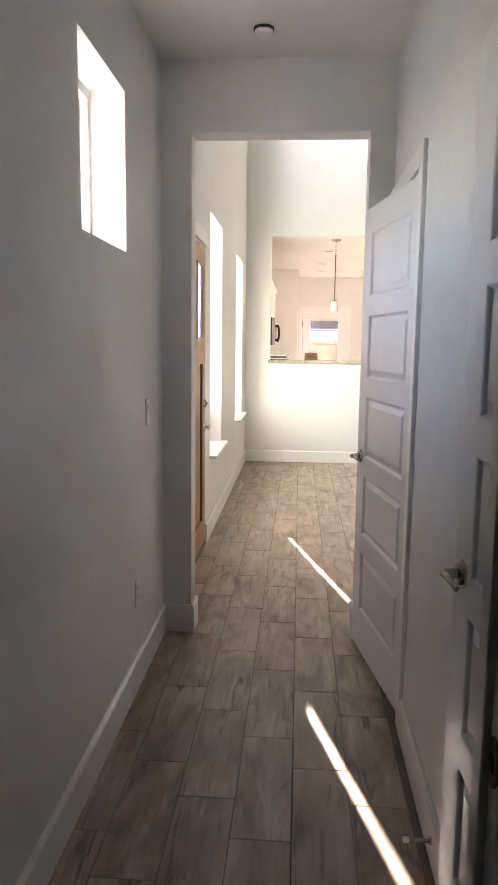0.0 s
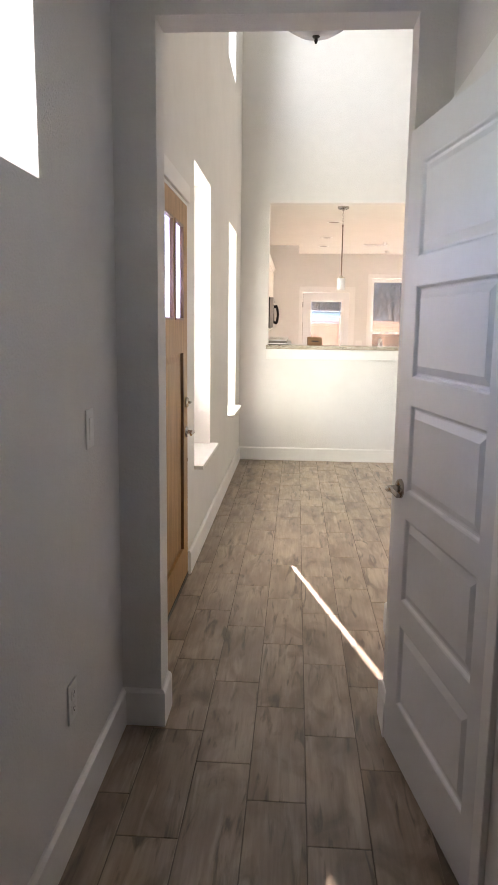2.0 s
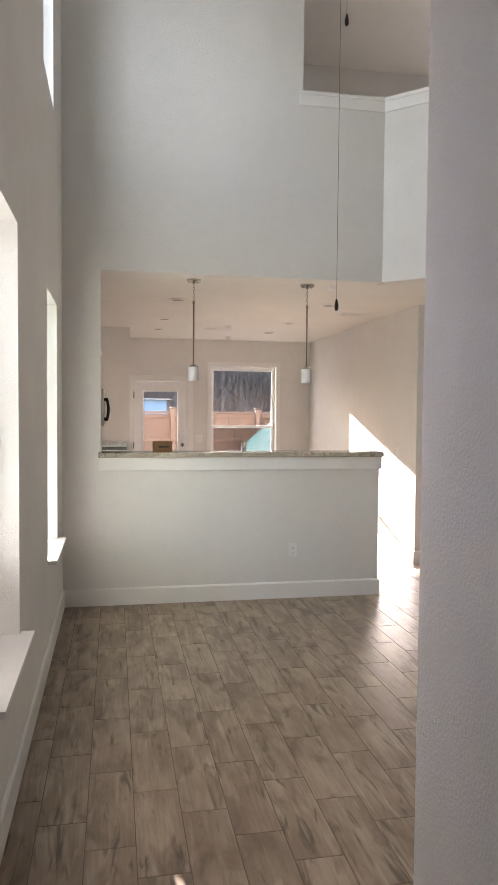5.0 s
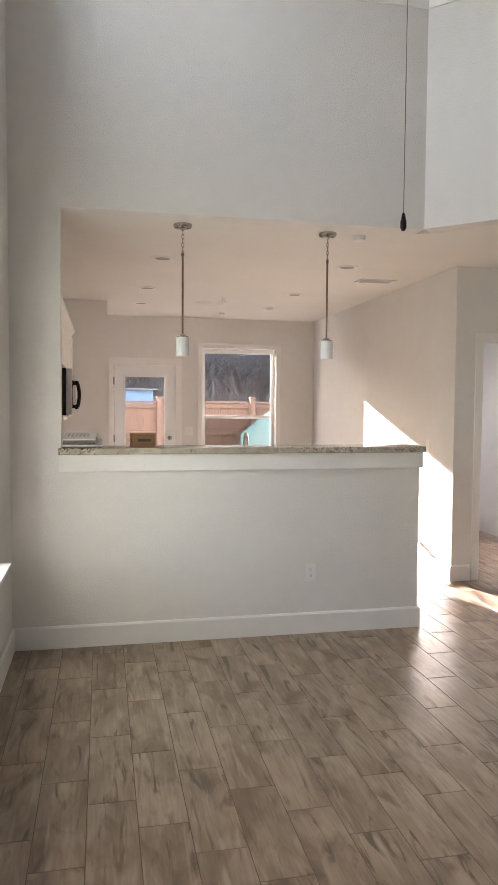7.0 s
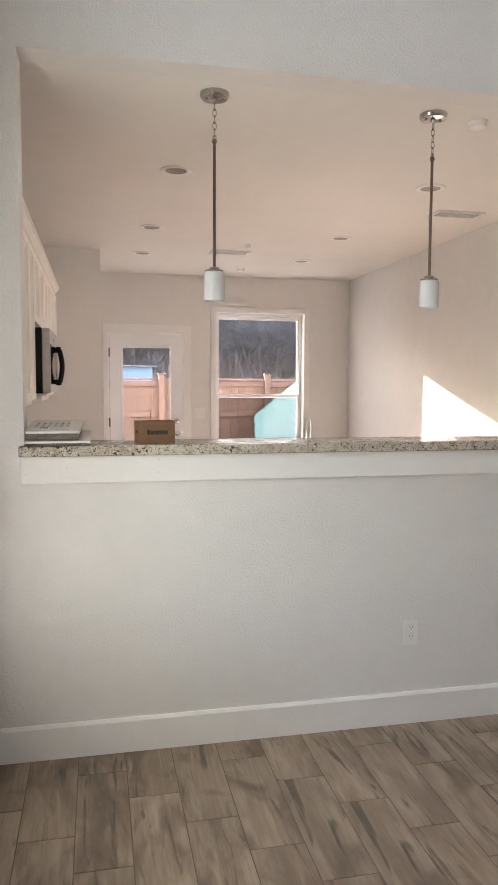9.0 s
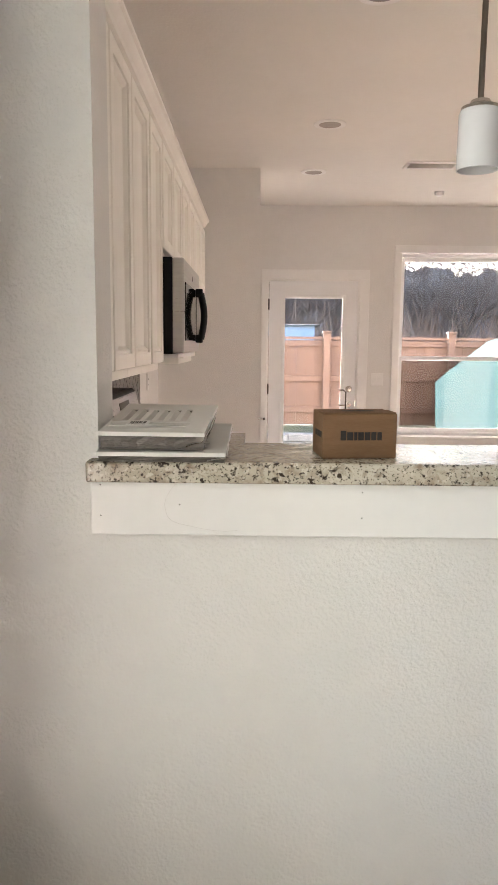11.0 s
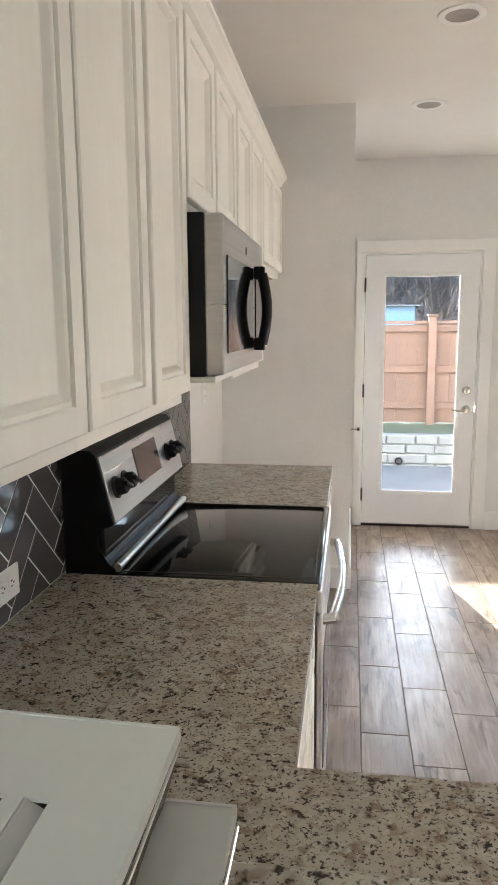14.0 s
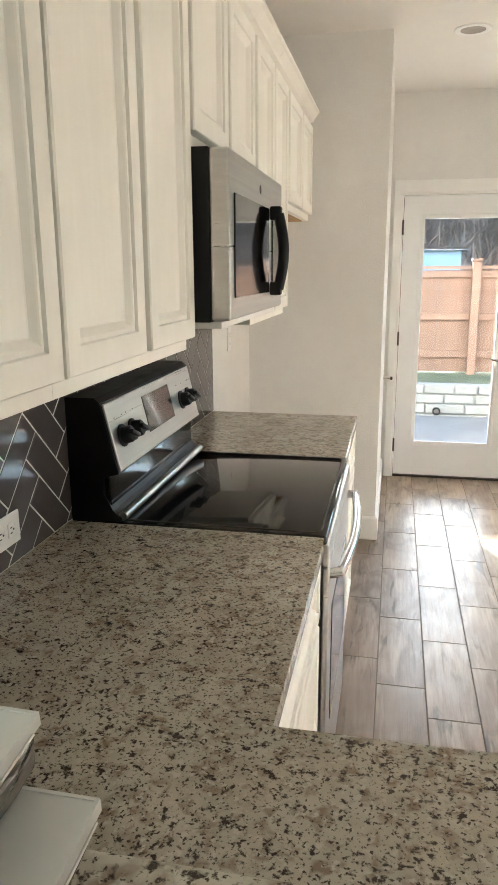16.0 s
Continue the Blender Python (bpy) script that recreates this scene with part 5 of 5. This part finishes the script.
bx = empty("cardboard_box", 0.345, 8.72, 1.249, "small brown cardboard lock box with dark printed brand bars", "box", turn=2)
mb = pose(0.265, 8.667, 1.2492, 0, 0, 6)
part("carton", box(0, 0.147, 0, 0.104, 0, 0.088, bevel=0.0015, seg=1, m=mb), CARDBOARD, bx)
part("flap", box(0.002, 0.145, 0.0, 0.06, 0.0885, 0.0902, bevel=0.0005, seg=1, m=mb), CARDBOARD, bx, "folded lid flap")
for k, (u0, u1) in enumerate(((0.035, 0.046), (0.048, 0.060), (0.062, 0.068), (0.070, 0.081), (0.083, 0.094), (0.096, 0.106), (0.108, 0.117))):
    part("print_bar", box(u0, u1, -0.0008, 0.0005, 0.036, 0.052 + 0.003 * (k == 0), m=mb), INK, bx)
    part("print_bar", box(-0.0008, 0.0005, 0.100 - u0 * 0.75 - 0.006, 0.100 - u0 * 0.75, 0.040, 0.052, m=mb), INK, bx)
part("print_bar", box(0.045, 0.11, 0.03, 0.045, 0.0903, 0.0907, m=mb), INK, bx)
hk = empty("bent_wire", 0.32, 8.80, 1.243, "thin bent dark metal wire behind a cardboard box", "wire")
part("wire", tube([(0.322, 8.785, 1.2505), (0.322, 8.785, 1.372), (0.316, 8.785, 1.376), (0.305, 8.785, 1.376)], 0.0018, 6), DARKMETAL, hk)

# faucet on the peninsula sink
fc = empty("faucet", 1.04, 8.93, 0.915, "chrome gooseneck kitchen faucet at the peninsula sink", "faucet")
part("base", lathe([(0, 0.915), (0.027, 0.915), (0.027, 0.925), (0.019, 0.94), (0.017, 1.0), (0, 1.0)], pose(1.04, 8.93, 0), 20), CHROME, fc, smooth=True)
pts = [(1.04, 8.93, 0.99), (1.04, 8.93, 1.20)] + [(1.04 + 0.02 * (1 - math.cos(a)), 8.93 + 0.055 * (1 - math.cos(a)), 1.215 + 0.105 * math.sin(a)) for a in [math.pi * k / 12 for k in range(13)]] + [(1.08, 9.04, 1.16)]
part("spout", tube(pts, 0.0125, 12), CHROME, fc, smooth=True)
part("handle", tube([(1.058, 8.93, 0.975), (1.10, 8.93, 0.99), (1.135, 8.93, 1.02)], 0.007, 8), CHROME, fc, smooth=True)
part("spray_head", lathe([(0, 1.10), (0.015, 1.10), (0.017, 1.12), (0.0145, 1.17), (0, 1.17)], pose(1.08, 9.04, 0), 16), BLACK, fc, smooth=True)

# ---- yard ----
GZ = -0.28
structure("ground", box(-90, 90, -80, 95, -0.7, -0.30), GRASS, "dry winter grass yard")
structure("patio", box(-1.5, 6, Y_BACK + 0.165, 16.9, -0.32, -0.11), CONCRETE, "grey concrete patio slab")
structure("ground_upper", box(-14, 16, 17.06, 34, GZ - 0.02, 0.25), GRASS, "strip of grass above the stone wall")
wall_st = structure("wall_retaining", box(-6, 10, 16.92, 17.06, GZ - 0.1, 0.25), MORTAR, "low dry-laid limestone retaining wall")
rnd = random.Random(5)
z = -0.26
stone_meshes = {}
for row, hgt in enumerate((0.17, 0.12, 0.11, 0.11)):
    x = -1.0 + rnd.random() * 0.2
    while x < 4.2:
        w = rnd.choice((0.14, 0.2, 0.26, 0.34, 0.44))
        key = (w, hgt)
        if key not in stone_meshes:
            bm = box(-w / 2 + 0.006, w / 2 - 0.006, -0.03, 0.03, -hgt / 2 + 0.006, hgt / 2 - 0.006, bevel=0.010, seg=1)
            me = bpy.data.meshes.new("stone")
            bm.to_mesh(me)
            bm.free()
            me.materials.append(LIME)
            stone_meshes[key] = me
        ob = new("stone", stone_meshes[key])
        ob.parent = wall_st
        ob.matrix_basis = pose(x + w / 2, 16.915 + rnd.uniform(-0.012, 0.008), z + hgt / 2, 0, rnd.uniform(-1, 1), rnd.uniform(-2, 2))
        x += w
    z += hgt
pipe = thing("drain_pipe", lathe([(0.03, 0), (0.045, 0), (0.045, 0.06), (0.03, 0.06)], pose(0.72, 16.90, -0.05, 90, 0, 0), 20), BLACK, "black plastic drain pipe end in a stone wall", "pipe", (0.72, 16.9, -0.05))

# cedar fence
FYN, FZ0, FZ1 = 17.95, 0.25, 1.60
fence = empty("fence", 1.5, FYN, FZ0, "reddish cedar board fence with capped posts", "fence")
bmesh_board = box(-0.068, 0.068, -0.009, 0.009, 0, FZ1 - FZ0 - 0.09, bevel=0.002, seg=1)
me_board = bpy.data.meshes.new("board")
bmesh_board.to_mesh(me_board)
bmesh_board.free()
me_board.materials.append(CEDAR)
x = -4.0
while x < 9.0:
    ob = new("board", me_board)
    ob.parent = fence
    ob.matrix_basis = Matrix.Translation((x - 1.5 + rnd.uniform(-0.002, 0.002), 0, 0.01 + rnd.uniform(0, 0.012)))
    x += 0.137
for z in (0.45, 0.92, 1.44):
    part("rail", box(-4, 9, FYN - 0.055, FYN - 0.012, z, z + 0.085, bevel=0.003, seg=1), CEDAR, fence)
part("cap_rail", box(-4, 9, FYN - 0.07, FYN + 0.05, FZ1 - 0.06, FZ1 - 0.02, bevel=0.003, seg=1), CEDAR, fence)
for x in (-3.1, -0.95, 1.165, 3.0, 5.1, 7.2):
    post = part("post", box(x - 0.05, x + 0.05, FYN - 0.15, FYN - 0.05, FZ0 - 0.05, FZ1 + 0.03, bevel=0.004, seg=1), CEDAR, fence)
    part("post_cap", box(x - 0.065, x + 0.065, FYN - 0.165, FYN - 0.035, FZ1 + 0.03, FZ1 + 0.065, bevel=0.008, seg=1), CEDAR, post)

# pale teal sheathing sheet leaning at the fence
TEAL = material("pale_teal_sheet", (0.20, 0.36, 0.34), 0.6, var=0.1, scale=2)
sheet = prism([(0, 0), (1.5, 0), (1.5, 1.5), (0.76, 1.30), (0.18, 0.86), (0.0, 0.70)], -0.01, 0.01, m=pose(2.66, 17.2, 0.26, 78, 0, 0))
thing("sheathing_sheet", sheet, TEAL, "pale teal sheathing sheet leaning on the cedar fence", "sheet", (2.55, 17.2, 0.26))

# blue shed roof beyond the fence
shed = empty("shed", 1.0, 24, 0, "pale blue shed beyond the fence", "shed")
part("wall", box(-1.2, 1.55, 25.0, 27.5, 0.2, 1.93), material("blue_siding", (0.20, 0.28, 0.40), 0.7, var=0.1, scale=3), shed)
part("roof", prism([(24.8, 1.93), (27.7, 1.93), (26.25, 1.99)], -1.35, 1.7, m=Matrix(((0, 0, 1, 0), (1, 0, 0, 0), (0, 1, 0, 0), (0, 0, 0, 1)))), material("grey_shingle", (0.03, 0.035, 0.05), 0.9, var=0.3, scale=10), shed)


# bare trees
def bare_tree(seed, x, y, height, twiggy):
    r = random.Random(seed)
    tree = empty("bare_tree", x, y, 0, "leafless grey winter tree with fine twigs", "tree", "bare trees behind the fence")
    trunk = bmesh.new()
    crown = bmesh.new()

    def grow(p, d, length, rad, level):
        pts, taper = [p], [1.0]
        n = 4 if level < 2 else 3
        for i in range(n):
            d = (d + Vector((r.uniform(-.22, .22), r.uniform(-.22, .22), r.uniform(-.05, .18)))).normalized()
            p = p + d * length / n
            pts.append(p)
            taper.append(1 - 0.45 * (i + 1) / n)
        tube(pts, rad, 5 if level < 2 else 3, trunk if level < 1 else crown, taper)
        if level >= 4:
            return
        for k in range((4, 5, twiggy, twiggy)[level]):
            q = pts[1 + r.randrange(n)] if level else pts[2 + r.randrange(n - 1)]
            a = r.uniform(0, 2 * math.pi)
            side = Vector((math.cos(a), math.sin(a), r.uniform(0.1, 0.9))).normalized()
            grow(q, (d * 0.5 + side).normalized(), length * r.uniform(0.5, 0.72), rad * 0.5, level + 1)

    grow(Vector((x, y, 0.1)), Vector((0, 0, 1)), height * 0.42, 0.075, 0)
    part("trunk", trunk, BARK, tree, smooth=True)
    part("crown", crown, BACKLIT_TWIGS, tree)
    return tree


firsts = [bare_tree(11, 2.0, 31, 5.6, 5), bare_tree(12, 4.5, 32, 5.2, 5), bare_tree(13, 7.0, 30.5, 5.4, 5)]
rt = random.Random(3)
k = 0
for row, yy in enumerate((30.0, 32.0, 34.0)):
    for i in range(11):
        x = -7 + i * 2.0 + rt.uniform(-0.6, 0.6)
        m = pose(x, yy + rt.uniform(-0.7, 0.7), -0.05, 0, 0, rt.uniform(0, 360))
        copy_thing(firsts[k % 3], m)
        k += 1

# undergrowth: tangled twigs under the trees
bm = bmesh.new()
for i in range(2600):
    x, yy = rt.uniform(-8, 16), rt.uniform(28.5, 33.5)
    h = rt.uniform(0.8, 3.1)
    p = Vector((x, yy, rt.uniform(0.2, 0.5)))
    d = Vector((rt.uniform(-.5, .5), rt.uniform(-.3, .3), 1)).normalized()
    q = p + d * h * 0.5
    tube([p, q, q + (d + Vector((rt.uniform(-.6, .6), rt.uniform(-.5, .5), 0))).normalized() * h * 0.5], 0.018, 3, bm, [1, .7, .3])
ob = link_bm("undergrowth", bm, TWIGS)
tagged(ob, "dense brown tangle of winter brush", kind="stuff")
# fine canopy of twigs
bm = bmesh.new()
for i in range(10000):
    x, yy = rt.uniform(-7, 16), rt.uniform(29, 34)
    p = Vector((x, yy, rt.uniform(2.4, 5.3)))
    d = Vector((rt.uniform(-1, 1), rt.uniform(-.5, .5), rt.uniform(0.0, 1))).normalized()
    q = p + d * rt.uniform(0.25, 0.6)
    tube([p, q, q + (d + Vector((rt.uniform(-.8, .8), 0, rt.uniform(-.3, .6)))).normalized() * rt.uniform(0.2, 0.5)], 0.013, 3, bm, [1, .7, .3])
ob = link_bm("tree_canopy", bm, BACKLIT_TWIGS)
tagged(ob, "fine bare winter twigs against the sky", kind="stuff")
bd_mat = material("far_woods", (0.17, 0.155, 0.16), 0.95, var=0.6, scale=0.55, dark=(0.022, 0.019, 0.024), detail=9, lo=0.6, hi=0.92, stretch=(1.6, 1, 0.8))
bm = bmesh.new()
cols = []
for i in range(241):
    x = -45 + i * 90 / 240
    top = 6.0 + 0.4 * noise.noise((x * 0.35, 0, 0)) + 0.5 * noise.noise((x * 1.3, 4, 0)) + rt.uniform(-0.25, 0.25)
    cols.append([bm.verts.new((x, 52, -1)), bm.verts.new((x, 52, top)), bm.verts.new((x, 52.4, top)), bm.verts.new((x, 52.4, -1))])
for a, b in zip(cols, cols[1:]):
    for k in range(3):
        bm.faces.new((a[k], b[k], b[k + 1], a[k + 1]))
structure("backdrop", bm, bd_mat, "far brown winter woods")

# ---- backsplash tiles, herringbone ----
splash = structure("backsplash", box(XK, XK + 0.0085, 8.795, 11.698, 0.915, 1.362), PALEGROUT, "dark grey glazed herringbone tile backsplash")
TL, TW, TG = 0.202, 0.0755, 0.004


def clip_poly(poly, y0, y1, z0, z1):
    for axis, lim, sign in ((0, y0, 1), (0, y1, -1), (1, z0, 1), (1, z1, -1)):
        out = []
        for i in range(len(poly)):
            p, q = poly[i - 1], poly[i]
            dp, dq = sign * (p[axis] - lim), sign * (q[axis] - lim)
            if (dp >= 0) != (dq >= 0):
                s = dp / (dp - dq)
                out.append((p[0] + s * (q[0] - p[0]), p[1] + s * (q[1] - p[1])))
            if dq >= 0:
                out.append(q)
        poly = out
        if len(poly) < 3:
            return []
    return poly


def splash_tile(cy, cz, ang):
    c, s = math.cos(ang), math.sin(ang)
    hw, hh = TL / 2 - TG / 2, TW / 2 - TG / 2
    poly = [(cy + u * c - v * s, cz + u * s + v * c) for u, v in ((-hw, -hh), (hw, -hh), (hw, hh), (-hw, hh))]
    poly = clip_poly(poly, 8.80, 11.695, 0.917, 1.361)
    if not poly:
        return
    bm = bmesh.new()
    my, mz = sum(p[0] for p in poly) / len(poly), sum(p[1] for p in poly) / len(poly)
    back = [bm.verts.new((XK + 0.002, y, z)) for y, z in poly]
    mid = [bm.verts.new((XK + 0.0085, y, z)) for y, z in poly]
    tops = [bm.verts.new((XK + 0.010, y + (my - y) * 0.03, z + (mz - z) * 0.03)) for y, z in poly]
    n = len(poly)
    for r, q in ((back, mid), (mid, tops)):
        for k in range(n):
            bm.faces.new((r[k], r[(k + 1) % n], q[(k + 1) % n], q[k]))
    bm.faces.new(tops)
    bmesh.ops.recalc_face_normals(bm, faces=bm.faces[:])
    part("tile", bm, SLATE, splash)


# rows of the herringbone, turned 45 degrees
A45 = radians(45)
for i in range(-30, 31):
    for j in range(-10, 11):
        # lattice of L-shaped pairs in the unturned frame
        u = i * TW + j * TL
        v = i * TW - j * TL
        for (du, dv, ang) in ((TL / 2, TW / 2, 0), (TW / 2, TW + TL / 2 - TW, 90)):
            pu, pv = (u + du, v + dv) if ang == 0 else (u - TW / 2, v + TL / 2)
            y = 10.2 + (pu - pv) * math.cos(A45)
            z = 1.15 + (pu + pv) * math.sin(A45)
            if 8.6 < y < 11.8 and 0.78 < z < 1.52:
                splash_tile(y, z, A45 + radians(ang))

# ---- floor tiles ----
FL, FW, GAPW = 0.5485, 0.1835, 0.0035
floor_ob = bpy.data.objects["floor"]


def rooms(x, y):
    if 0.97 < y < 3.405 or y <= 0.97:
        return -0.47 < x < 0.62
    if y < Y_BAR:
        return x < X_GREAT
    if y < 9.9:
        return x < X_GREAT
    return x < X_RIGHT or (y < 12.5 and x < X_GREAT)


def plank(w, l):
    bm = box(-w / 2, w / 2, -l / 2, l / 2, -0.006, 0.0)
    top = [f for f in bm.faces if f.normal.z > 0.5 or all(v.co.z > -0.001 for v in f.verts)]
    bmesh.ops.bevel(bm, geom=[e for e in bm.edges if all(v.co.z > -0.001 for v in e.verts)], offset=0.0012, segments=1, affect="EDGES")
    return bm


bm = plank(FW - GAPW, FL - GAPW)
me_tile = bpy.data.meshes.new("tile")
bm.to_mesh(me_tile)
bm.free()
me_tile.materials.append(TILE)
near, far = [], []
for k in range(-3, 27):
    x = 0.018 + (k + 0.5) * FW
    off = 3.01 - k * FL / 3
    for n in range(-12, 26):
        y = off + (n + 0.5) * FL
        if not (-1.3 < y < Y_BACK + 0.2 and XK - 0.1 < x < X_GREAT + 0.1 and rooms(x, y)):
            continue
        if (0.9 < y < 8.65 and x < 1.35 + 0.1 * max(0, y - 4.3)) or (9.4 < y and 0.0 < x < 1.3):
            near.append((x, y))
        else:
            far.append((x, y))
near, far = near[:300], far + near[300:]
for x, y in near:
    ob = new("tile", me_tile)
    ob.parent = floor_ob
    ob.matrix_basis = Matrix.Translation((x, y, 0))
vs, fs = [], []
proto = [tuple(v.co) for v in me_tile.vertices]
pf = [tuple(p.vertices) for p in me_tile.polygons]
for x, y in far:
    base = len(vs)
    vs += [(a + x, b + y, c) for a, b, c in proto]
    fs += [tuple(base + i for i in f) for f in pf]
me = bpy.data.meshes.new("outer_tiles")
me.from_pydata(vs, [], fs)
me.materials.append(TILE_FAR)
ob = new("outer_tiles", me)
ob.parent = floor_ob
tagged(ob, "wood-look porcelain plank tiles", kind="stuff")
